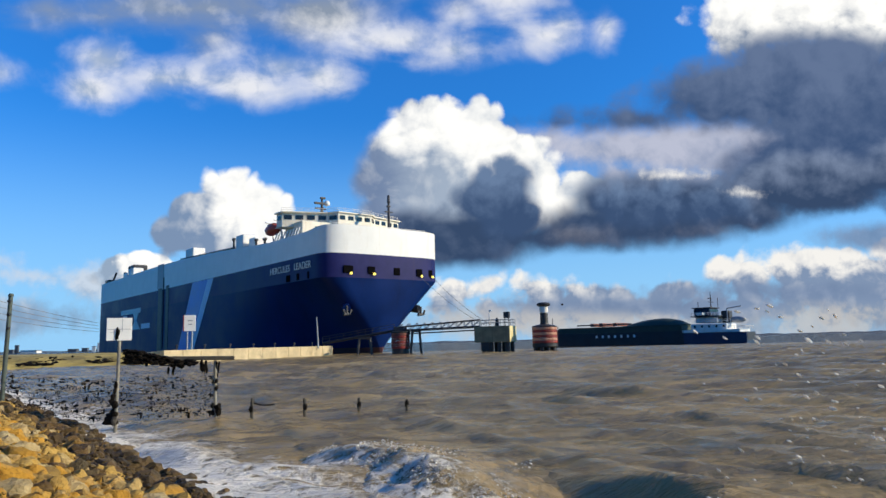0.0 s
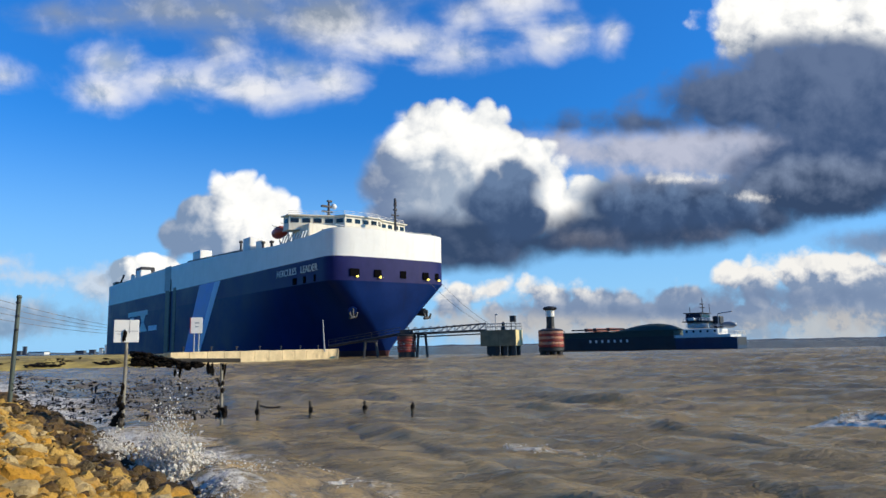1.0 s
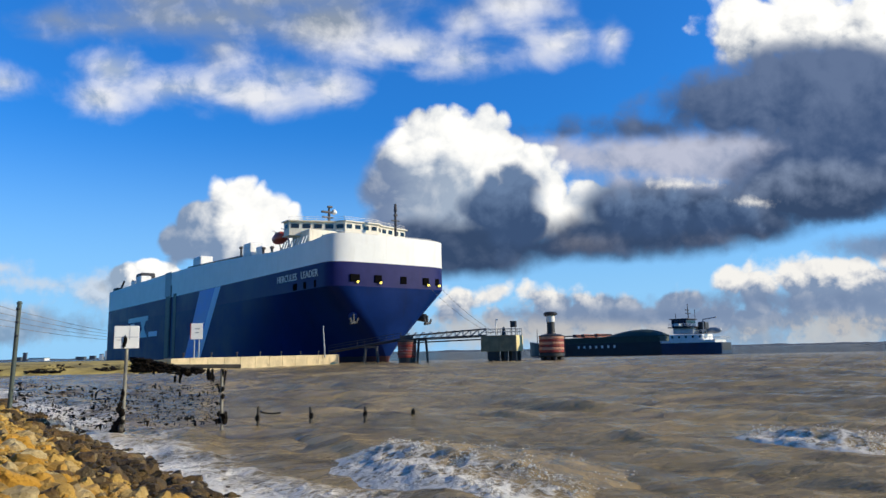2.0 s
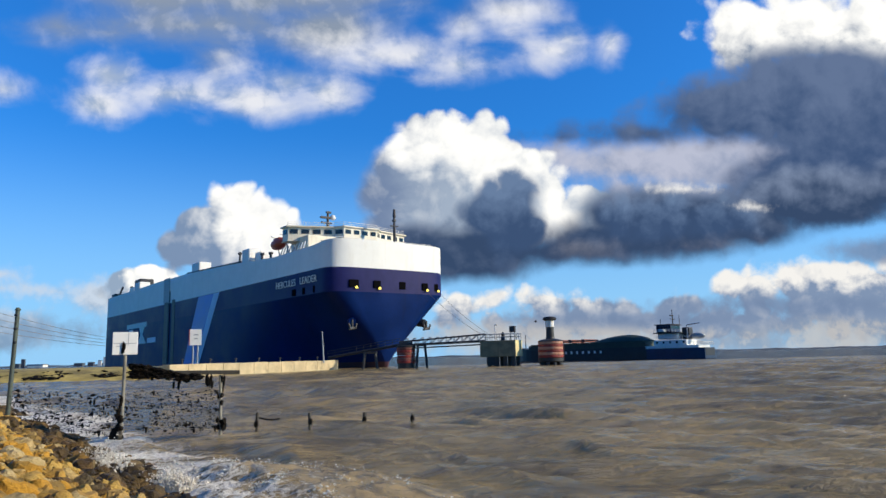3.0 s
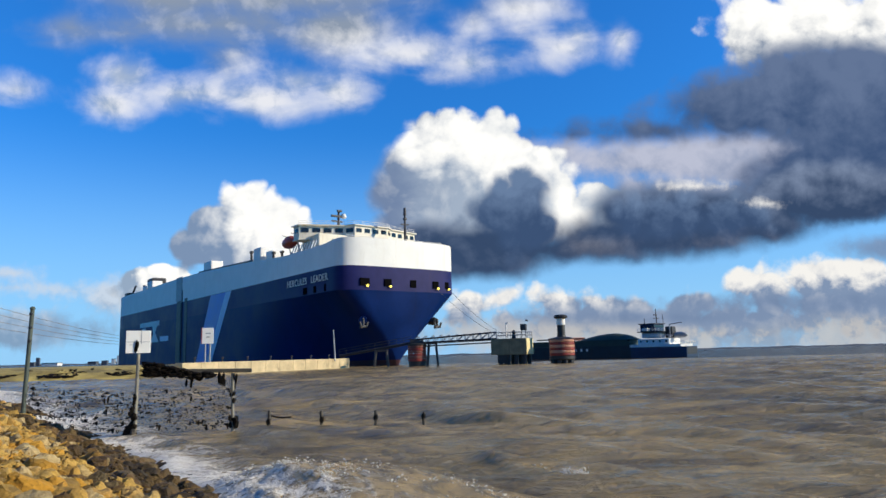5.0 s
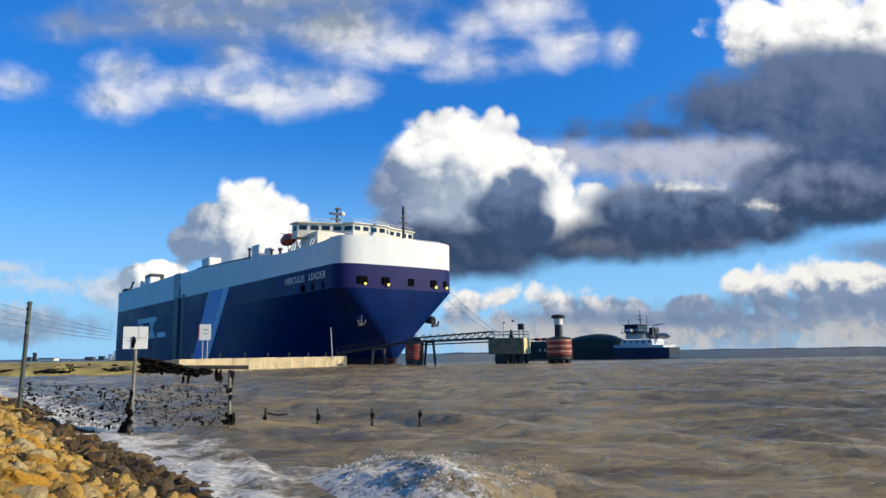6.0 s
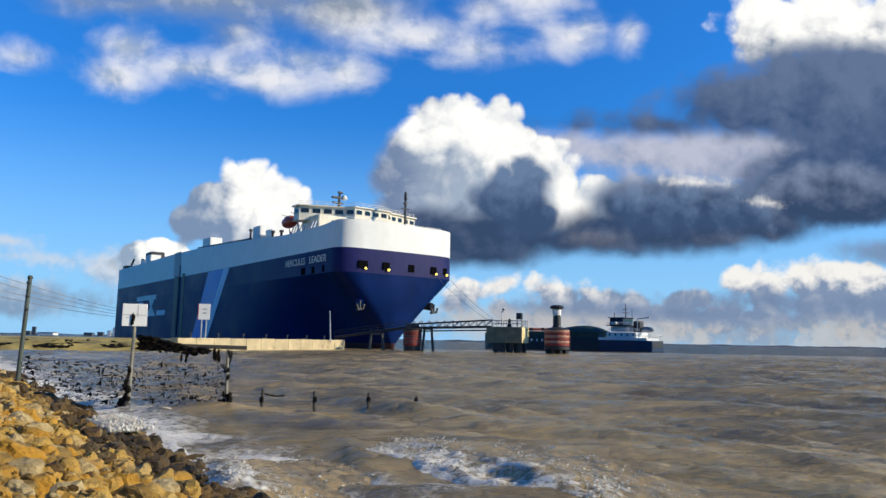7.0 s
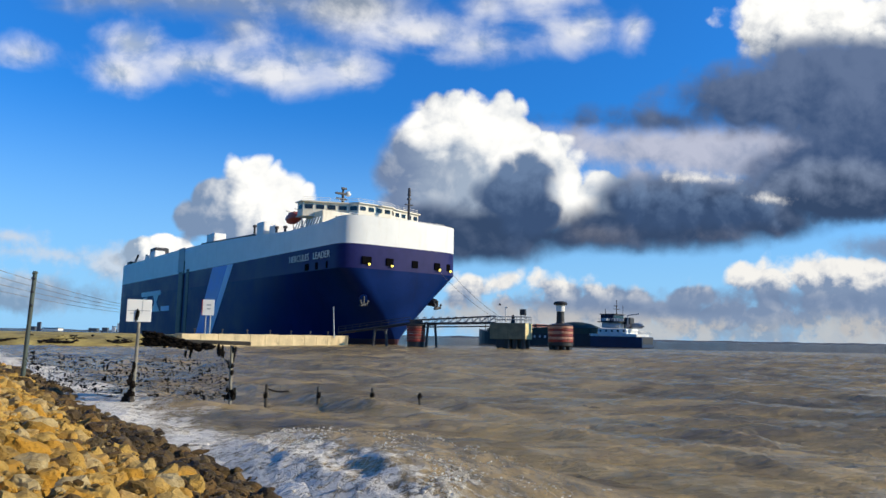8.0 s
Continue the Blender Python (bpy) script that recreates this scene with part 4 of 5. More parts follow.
# concrete with stains, darkened to stand for the side away from the sun
M_CONCRETE_SHADE = material("shaded_stained_concrete", (0.20, 0.18, 0.11), 0.85, 0, 0.25, 0.6, 0.4, 5.0, (0.06, 0.055, 0.035), 0.6, 0.9, True)
dolphin_box()


def pile_dolphin():
    d = empty("bridge_pier", pose(-6.4, 142.5, 0), "red banded steel pier under the footbridge", "pier")
    part("foot", add_lathe(bmesh.new(), [(1.7, -2), (1.7, 0.9)], 32), M_BLACK, d)
    striped_drum(d, 1.8, 0.9, 4.0, 6, (M_RED, M_RUST))
    part("lid", add_lathe(bmesh.new(), [(1.9, 3.98), (1.95, 4.3), (1.6, 4.4)], 32), M_STEEL, d)
    part("bearing", box((0, 0, 4.7), (2.6, 2.2, 0.8), 0.1), M_STEEL, d)


pile_dolphin()


def trestle(x0, x1, y, top, spread, name="trestle"):
    d = empty(name, pose((x0 + x1) / 2, y, 0), "splayed steel trestle legs standing in the water", "trestle")
    w = (x1 - x0) / 2
    for sd in (-1, 1):
        for k in (-0.6, 0.6):
            part("leg", tube((sd * (w + spread), k * 1.6, -2), (sd * w, k, top), 0.24), M_STEEL, d)
    part("cross_beam", box((0, 0, top), (2 * w + 0.6, 1.8, 0.35), 0.06), M_STEEL, d)


trestle(-14.6, -12.5, 142.5, 3.1, 0.5)
trestle(-4.0, -2.6, 142.0, 4.3, 0.5)


def truss_bridge():
    """The footbridge: two trussed sides, a floor and handrails."""
    a, b = Vector((-7.6, 142.5, 4.5)), Vector((9.4, 139.8, 4.95))
    br = empty("footbridge", pose(0, 0, 0), "dark steel truss footbridge on piers", "footbridge")
    d = (b - a)
    side = Vector((-d.y, d.x, 0)).normalized() * 0.75
    for sd in (-1, 1):
        o = side * sd
        lo, hi = [], []
        n = 11
        for i in range(n + 1):
            q = a + d * i / n + o
            lo.append(q)
            hi.append(q + Vector((0, 0, 1.25 if 0 < i < n + 1 else 0.6)))
        for row, nm in ((lo, "lower_chord"), (hi, "upper_chord")):
            part(nm, tube(row[0], row[-1], 0.13, seg=8), M_STEEL, br)
        for i in range(n):
            part("brace", tube(lo[i], hi[i + 1], 0.065, seg=6), M_GREY, br)
            part("post", tube(lo[i + 1], hi[i + 1], 0.065, seg=6), M_GREY, br)
    ang = math.degrees(math.atan2(d.y, d.x))
    c = (a + b) / 2
    part("floor_plate", box((c.x, c.y, c.z - 0.25), (d.length, 1.5, 0.16), 0.02, (0, -math.degrees(math.atan2(d.z, d.to_2d().length)), ang)), M_STEEL, br)
    for off in (-0.5, 0.5):
        part("pipe", tube(a + side * off + Vector((0, 0, -0.75)), b + side * off + Vector((0, 0, -0.75)), 0.12, seg=8), M_STEEL, br)
    a2, b2 = Vector((-22.5, 146.0, 2.3)), Vector((-7.6, 142.8, 4.5))
    br2 = empty("gangway", pose(0, 0, 0), "sloping steel gangway up from the quay", "gangway")
    part("girder", tube(a2, b2, 0.28, seg=8), M_STEEL, br2)
    part("walk_plate", tube(a2 + Vector((0, 0.8, 0.1)), b2 + Vector((0, 0.8, 0.1)), 0.2, seg=8), M_STEEL, br2)
    bm = bmesh.new()
    rail_run(bm, a2 + Vector((0, -0.4, 0.2)), b2 + Vector((0, -0.4, 0.2)), 1.1, 10)
    part("handrail", bm, M_STEEL, br2)


truss_bridge()


def rope(name, a, b, sag, r, mat, label, cat, seg=14):
    a, b = Vector(a), Vector(b)
    bm = bmesh.new()
    prev = a
    for i in range(1, seg + 1):
        k = i / seg
        q = a + (b - a) * k - Vector((0, 0, sag * 4 * k * (1 - k)))
        add_tube(bm, prev, q, r, seg=6)
        prev = q
    return tagged(mesh_ob(name, bm, mat), label, cat)


bowp = lambda y, z: SHIP @ Vector((0.3, y, z))
for y, z, e in ((9.0, 17.5, (10.2, 139.5, 5.2)), (12.6, 17.5, (11.5, 139.5, 5.2))):
    rope("mooring_line", bowp(y, z), e, 0.9, 0.035, M_ROPE, "taut grey mooring line from the bow", "rope")
for k in range(4):
    ster = SHIP @ Vector((-199, -15.5, 13.5 - 1.2 * k))
    end = Vector((-105, 150 - 2 * k, 17.0 - 1.6 * k))
    rope("mooring_line", ster, end, 0.8, 0.06, M_ROPE, "long pale mooring line from the stern", "rope")


def berth_sign():
    s = empty("berth_sign", pose(-38.2, 112.5, 1.3, 0, 0, 14), "white berth board on a short post with a red edge", "sign")
    part("post", tube((-0.35, 0, -0.4), (-0.35, 0, 3.5), 0.12), M_GREY, s)
    part("post", tube((0.35, 0, -0.4), (0.35, 0, 3.5), 0.12), M_GREY, s)
    part("board", box((0, -0.15, 4.6), (1.75, 0.1, 2.5), 0.03), M_WHITE, s)
    part("edge_strip", box((-0.93, -0.15, 4.6), (0.14, 0.12, 2.5), 0.02), M_RED, s)
    part("bar", box((0.05, -0.215, 5.0), (0.7, 0.02, 0.18)), M_GREY, s)
    part("bar", box((0.05, -0.215, 4.4), (0.5, 0.02, 0.18)), M_GREY, s)


berth_sign()
bm = tube((0, 0, 0), (-0.35, 0, 6.0), 0.16, 0.10)
s = empty("quay_post", pose(-22.4, 140.0, 1.3), "slim leaning grey post on the quay", "post")
part("shaft", bm, M_GREY, s)
part("cap", add_lathe(bmesh.new(), [(0.14, 5.95), (0.2, 6.0), (0.1, 6.15)], 10, (-0.35, 0)), M_GREY, s)


# ---- the coaster under way ----
def coaster():
    """Local x runs from stern (0) to bow, y to port."""
    L, B = 86.0, 6.2
    c = empty("cargo_ship", pose(0, 0, 0), "low dark coaster with green hatches and a white aft superstructure", "ship")

    def outline(u, z):
        e = min(1, max(0.0, (L - u) / 12.0))
        b = B * (1 - (1 - e) ** 2.2)
        t = min(1, u / 5.0)
        return max(0.05, b * (0.78 + 0.22 * t))

    def shell(z0, z1, u0, u1, bow_rise=0.0):
        bm = bmesh.new()
        us = [u0 + (u1 - u0) * k / 24 for k in range(25)]
        rows = []
        for z in (z0, (z0 + z1) / 2, z1):
            rows.append([bm.verts.new((u, sd * outline(u, z), z + (bow_rise * max(0, (u - 74) / 12) if z == z1 else 0))) for sd, u in [(-1, q) for q in us] + [(1, q) for q in reversed(us)]])
        for p, q in zip(rows, rows[1:]):
            n = len(p)
            for i in range(n):
                bm.faces.new((p[i], p[(i + 1) % n], q[(i + 1) % n], q[i]))
        bm.faces.new(rows[-1])
        return bm
    part("hull", shell(-1.5, 4.0, 22, L, 1.6), M_BARGE_HULL, c, "dark teal hull")
    part("stern_hull", shell(-1.5, 3.2, 0, 22.0), M_BARGE_BLUE, c, "blue stern hull")
    part("bulwark", shell(3.2, 4.2, 2, 22.5), M_WHITE, c, "white bulwark")
    part("transom_panel", box((-0.06, 0, 1.6), (0.1, 8.6, 2.6), 0.04), M_STEEL, c, "rusty transom")
    part("coaming", box((50.0, 0, 4.9), (54.0, 10.4, 2.0), 0.1), M_GREEN_TARP, c, "dark green hatch coaming")
    for i in range(9):
        part("hatch_cover", box((26.5 + i * 5.8, 0, 6.15), (5.6, 10.6, 0.5), 0.08), M_GREEN_TARP, c)
    bm = bmesh.new()
    n = 22
    rws = []
    for i in range(n + 1):
        u = 23.0 + 24.0 * i / n
        h = 2.6 * math.sin(math.pi * min(1, max(0, (i / n) ** 0.75))) ** 0.8 + 0.05
        rws.append([bm.verts.new((u, y, 6.4 + h * (1 - (abs(y) / 5.2) ** 3) + 0.02)) for y in (-5.2, -4.0, -2, 0, 2, 4.0, 5.2)])
    for p, q in zip(rws, rws[1:]):
        for i in range(6):
            bm.faces.new((p[i], p[i + 1], q[i + 1], q[i]))
    part("cargo_tarpaulin", bm, M_GREEN_TARP, c, "humped dark green tarpaulin over the cargo", True)
    part("gantry_beam", box((55, 4.9, 7.3), (24, 0.5, 0.5), 0.08), M_STEEL, c)
    for u in (50, 56.0, 60.0):
        part("gantry", box((u, 0, 7.3), (1.6, 10.8, 1.3), 0.15), M_RUST, c, "red hatch crane frame")
    # letters on the side as plain bars
    for i in range(7):
        part("side_bar", box((41.5 + i * 2.7, 6.22, 2.6), (0.9, 0.1, 1.1), 0.02), M_WHITE, c)
    # superstructure
    sup = part("deckhouse", box((13.0, 0, 5.0), (13.0, 10.0, 2.6), 0.3), M_WHITE, c, "white deckhouse")
    part("upper_house", box((14.0, 0, 7.7), (8.0, 8.4, 2.2), 0.25), M_WHITE, c, "white upper house")
    part("bridge_deck", box((14.0, 0, 9.0), (10.5, 11.0, 0.35), 0.08), M_STEEL, c)
    wh = part("wheelhouse", box((15.5, 0, 10.6), (6.0, 8.4, 2.8), 0.3), M_BARGE_BLUE, c, "dark blue wheelhouse")
    for i in range(5):
        part("window", box((13.2 + i * 1.15, 4.22, 11.1), (0.85, 0.1, 0.9), 0.04), M_WINDOW, wh)
        part("window", box((12.48, -3.2 + i * 1.6, 11.1), (0.1, 1.2, 0.9), 0.04), M_WINDOW, wh)
    part("wing", box((15.5, 0, 9.9), (2.2, 13.0, 1.0), 0.15), M_WHITE, wh)
    part("wheelhouse_roof", box((15.5, 0, 12.15), (7.0, 9.2, 0.3), 0.08), M_STEEL, wh)
    for i in range(5):
        part("porthole", box((7.5 + i * 2.6, 5.33, 5.4), (0.7, 0.1, 0.8), 0.1), M_WINDOW, sup)
    bm = tube((13.5, 0, 12.2), (13.5, 0, 18.0), 0.22, 0.12)
    add_box(bm, (13.5, 0, 14.3), (0.4, 4.4, 0.25), 0.05)
    add_box(bm, (13.8, 0, 15.6), (0.5, 2.6, 0.35), 0.05)
    add_tube(bm, (11.5, -1.5, 12.2), (11.5, -1.5, 15.8), 0.1)
    add_tube(bm, (17.5, 2, 12.2), (17.5, 2, 14.4), 0.12)
    part("mast", bm, M_STEEL, c, "dark signal mast with radar")
    part("funnel", box((8.0, 0, 8.7), (3.0, 3.4, 4.4), 0.4), M_STEEL, c, "dark funnel")
    bm = tube((6.5, 3.8, 6.6), (6.5, 3.8, 11.6), 0.2)
    add_tube(bm, (6.5, 3.8, 11.6), (1.5, 3.8, 12.2), 0.18)
    part("crane", bm, M_GREY, c)
    bm = lump(bmesh.new(), (4.2, 0, 7.6), (3.0, 1.3, 1.2), 3, 2, 0.05)
    part("lifeboat", bm, M_GREY, c, "grey covered free-fall lifeboat", True)
    bm = bmesh.new()
    for z0, a, b, n in ((4.2, (0.4, -4.9), (6, -5.8), 5), (4.2, (0.4, 4.9), (6, 5.8), 5), (4.2, (0.4, -4.9), (0.4, 4.9), 6), (9.2, (9, 5.4), (19, 5.4), 8), (6.7, (5, 5.2), (18, 5.2), 9)):
        rail_run(bm, (*a, z0), (*b, z0), 1.1, n, 0.06)
    part("railing", bm, M_WHITE, c)
    bm = tube((82, 0, 5.2), (82, 0, 11.0), 0.2, 0.12)
    part("foremast", bm, M_STEEL, c)
    return c


coaster_ob = coaster()


def gull():
    g = empty("gull", pose(0, 0, 0), "dark gull in flight", "bird")
    part("body", lump(bmesh.new(), (0, 0, 0), (0.32, 0.1, 0.09), 1, 2, 0.1), M_STEEL, g)
    for sd in (-1, 1):
        bm = bmesh.new()
        v = [bm.verts.new(q) for q in ((0.15, 0, 0.03), (-0.12, 0, 0.03), (-0.12, sd * 0.4, 0.22), (0.05, sd * 0.85, 0.12), (0.17, sd * 0.4, 0.24))]
        bm.faces.new(v)
        r = bmesh.ops.extrude_face_region(bm, geom=list(bm.faces))
        for q in r["geom"]:
            if isinstance(q, bmesh.types.BMVert):
                q.co.z += 0.02
        part("wing", bm, M_STEEL, g)
    return g


gull_ob = gull()

# ---- the old fence running out into the water ----
def fence_stake(x, y, h, r=0.05, lean=(0, 0)):
    p = empty("stake", pose(x, y, 0), "short dark wooden stake standing in the water", "stake", "stakes in the water")
    part("shaft", tube((0, 0, -0.8), (lean[0], lean[1], h), r, r * 0.85, 10), M_WOOD_DARK, p)
    part("weed", lump(bmesh.new(), (0, 0, 0.12), (r * 1.25, r * 1.25, 0.13), x, 2, 0.6), M_WEED, p, "clinging black weed")
    return p


M_WOOD_DARK = material("wet_dark_wood", (0.06, 0.05, 0.035), 0.6, 0, 0.4, 5.0, 0.4, 30.0)
for x, y, h, lean in ((-5.55, 22.0, 0.45, (0.02, 0)), (-4.0, 22.4, 0.38, (-0.02, 0)), (-2.35, 22.6, 0.34, (0, 0)), (-0.85, 22.6, 0.22, (0, 0))):
    fence_stake(x, y, h, 0.055, lean)


def fence_post(name, x, y, z0, h, mat, label, r=0.055, lean=0.0):
    p = empty(name, pose(x, y, z0), label, "post")
    part("shaft", tube((0, 0, -0.9), (lean, 0, h), r, r * 0.9, 14), mat, p)
    return p


pole = fence_post("pole", -14.25, 23.9, 0.2, 3.68, M_GREENPOLE, "tall grey-green pole on the stone bank", 0.075, 0.14)
part("cap", add_lathe(bmesh.new(), [(0.085, 3.66), (0.09, 3.7), (0.05, 3.76)], 12, (0.14, 0)), M_GREENPOLE, pole)
for k in range(3):
    part("insulator", box((0.14, -0.07, 3.5 - 0.45 * k), (0.1, 0.1, 0.08), 0.02), M_STEEL, pole)
signpost = fence_post("sign_post", -8.95, 20.4, 0.0, 2.85, M_WOOD, "weathered post carrying a square white board", 0.05, 0.05)
board = part("board", box((0.02, -0.07, 2.58), (0.66, 0.025, 0.64), 0.01), M_WHITE, signpost, "square white board with faded marks")
board.matrix_local = pose(0, 0, 0, 0, 0, 24)
part("mark", box((0.02, -0.0855, 2.58), (0.60, 0.006, 0.014)), M_GREY, board)
part("mark", box((0.10, -0.0855, 2.70), (0.014, 0.006, 0.36)), M_GREY, board)
part("mark", box((-0.14, -0.0855, 2.50), (0.16, 0.006, 0.014)), M_GREY, board)
part("weed", lump(lump(bmesh.new(), (0.03, -0.1, 2.50), (0.05, 0.04, 0.13), 5, 2, 0.7), (0.0, -0.1, 2.36), (0.06, 0.04, 0.09), 6, 2, 0.7), M_WEED, signpost, "black weed caught on the post")
bm = bmesh.new()
rng = random.Random(5)
for k in range(26):
    z = 1.1 * rng.random() ** 1.6
    lump(bm, (-0.10 - 0.22 * (1 - z) * rng.random() + 0.1, -0.05 + 0.1 * rng.random(), z), (0.05 + 0.08 * (1.1 - z), 0.06, 0.10), k, 1, 0.7)
part("weed", bm, M_WEED, signpost, "thick black weed round the foot of the post")
part("foot", lump(bmesh.new(), (0.0, -0.05, 0.03), (0.08, 0.08, 0.14), 3, 2, 0.3), M_WOOD_DARK, signpost)
post2 = fence_post("fence_post", -6.45, 21.4, 0.0, 1.62, M_WOOD, "weathered leaning fence post hung with weed", 0.05, -0.04)
bm = bmesh.new()
for k in range(18):
    z = rng.choice((0.1, 0.15, 0.25, 0.3, 0.8, 1.0, 1.2))
    lump(bm, (rng.uniform(-0.12, 0.12), rng.uniform(-0.08, 0.05), z), (0.06, 0.05, 0.10), k + 40, 1, 0.7)
tagged(part("weed", bm, M_WEED, post2, "black weed on the post"), kind="stuff")


def drift_beam():
    """The plank along the top of the fence, heaped with weed at one end."""
    d = empty("drift_plank", pose(0, 0, 0), "dark plank on top of the fence heaped with seaweed", "plank")
    bm = bmesh.new()
    a, b = Vector((-7.9, 20.9, 1.72)), Vector((-5.95, 21.5, 1.68))
    q = (b - a)
    add_box(bm, (a + b) / 2, (q.length, 0.2, 0.12), 0.02, (0, math.degrees(-math.atan2(q.z, q.to_2d().length)), math.degrees(math.atan2(q.y, q.x))))
    part("plank", bm, M_WOOD_DARK, d)
    bm = bmesh.new()
    rg = random.Random(12)
    for k in range(330):
        u = rg.random() ** 1.25
        x = -8.85 + u * 1.9
        top = 2.02 - 0.36 * min(1, u * 1.25)
        z = top - rg.random() * (0.50 - 0.36 * u) * (0.6 + 0.4 * rg.random())
        lump(bm, (x, 20.7 + 0.25 * u + rg.uniform(-0.12, 0.12), z), (rg.uniform(0.04, 0.15), 0.07, rg.uniform(0.015, 0.055)), k, 1, 0.9)
    for k in range(16):
        x = rg.choice((-7.75, -7.6, -6.75, -6.6, -6.3)) + rg.uniform(-0.08, 0.08)
        lump(bm, (x, 21.0, 1.55 - rg.random() * 0.22), (0.04, 0.04, 0.14), k + 90, 1, 0.8)
    tagged(part("weed", bm, M_WEED, d, "heap of black seaweed"), kind="stuff")


drift_beam()


def fence_wires():
    """Slack wires with tufts of weed caught on them."""
    f = empty("wire_fence", pose(0, 0, 0), "slack wire fence hung with tufts of black weed", "fence")
    spans = (((-14.2, 23.8), (-8.95, 20.4)), ((-8.95, 20.4), (-6.45, 21.4)))
    rg = random.Random(21)
    for (a, b), tufts in zip(spans, (70, 46)):
        for k in range(7):
            z = 0.18 + 0.17 * k
            bm = bmesh.new()
            prev = None
            pts = []
            for i in range(13):
                u = i / 12
                q = Vector((a[0] + (b[0] - a[0]) * u, a[1] + (b[1] - a[1]) * u, z + 0.15 * (1 - u) - 0.12 * 4 * u * (1 - u) + 0.03 * rg.uniform(-1, 1)))
                if prev is not None:
                    add_tube(bm, prev, q, 0.003, seg=5)
                prev = q
                pts.append(q)
            w = part("wire", bm, M_WIRE, f)
            bm = bmesh.new()
            for i in range(tufts):
                u = rg.random() * 0.94 + 0.03
                j = min(11, int(u * 12))
                q = pts[j].lerp(pts[j + 1], u * 12 - j)
                s = rg.uniform(0.35, 0.9) * (1.0 if rg.random() < 0.85 else 1.9)
                lump(bm, (q.x, q.y, q.z - 0.02 + rg.gauss(0, 0.07)), (0.05 * s, 0.03, 0.020 * s), i + k * 30, 1, 0.8)
                if rg.random() < 0.35:
                    lump(bm, (q.x + 0.04, q.y, q.z - 0.07), (0.022 * s, 0.02, 0.06 * s), i + k * 31, 1, 0.8)
            tagged(part("weed_tuft", bm, M_WEED, w, "tufts of black weed caught on the wire"), kind="stuff")


fence_wires()
rope("weed_rope", (-5.55, 22.0, 0.33), (-4.9, 22.2, 0.24), 0.06, 0.025, M_WEED, "weed-hung rope between stakes", "rope", 6)


# ---- far buildings on the low shore ----
def far_building(x, y, w, h, mat, label):
    b = empty("building", pose(x, y, 0), label, "building", "far buildings")
    part("wall", box((0, 0, h / 2), (w, w * 0.6, h), 0.3), mat, b)
    part("roof", box((0, 0, h + 0.4), (w * 1.04, w * 0.64, 0.8), 0.2), M_FARLAND, b)


for x, y, w, h, mat in ((-578, 1000, 5, 11, M_FARLAND), (-558, 1000, 22, 3.5, M_WHITE), (-592, 1010, 8, 5, M_FARLAND), (-500, 1000, 12, 4, M_FARLAND), (-486, 1005, 8, 5, M_FARLAND), (-455, 990, 14, 3, M_FARLAND), (-462, 980, 5, 7, M_WHITE), (-456, 980, 3, 11, M_WHITE)):
    far_building(x, y, w, h, mat, "hazy low harbour building on the far shore")


# ---- stones of the bank ----
def stone_mesh(name, seed, flat, mat):
    bm = bmesh.new()
    lump(bm, (0, 0, 0), (0.5, 0.42, 0.5 * flat), seed, 3, 0.45)
    rg = random.Random(seed)
    cuts = [(Vector((rg.gauss(0, 1), rg.gauss(0, 1), rg.gauss(0, 0.8))).normalized(), rg.uniform(0.22, 0.36)) for k in range(7)]
    for v in bm.verts:
        for d, far in cuts:
            e = v.co.dot(d) - far
            if e > 0:
                v.co -= d * e * 0.85
        v.co *= 1 + 0.10 * noise.noise(v.co * 7 + Vector((seed, 0, 0)))
    me = bpy.data.meshes.new(name)
    bm.to_mesh(me)
    bm.free()
    me.materials.append(mat)
    return me


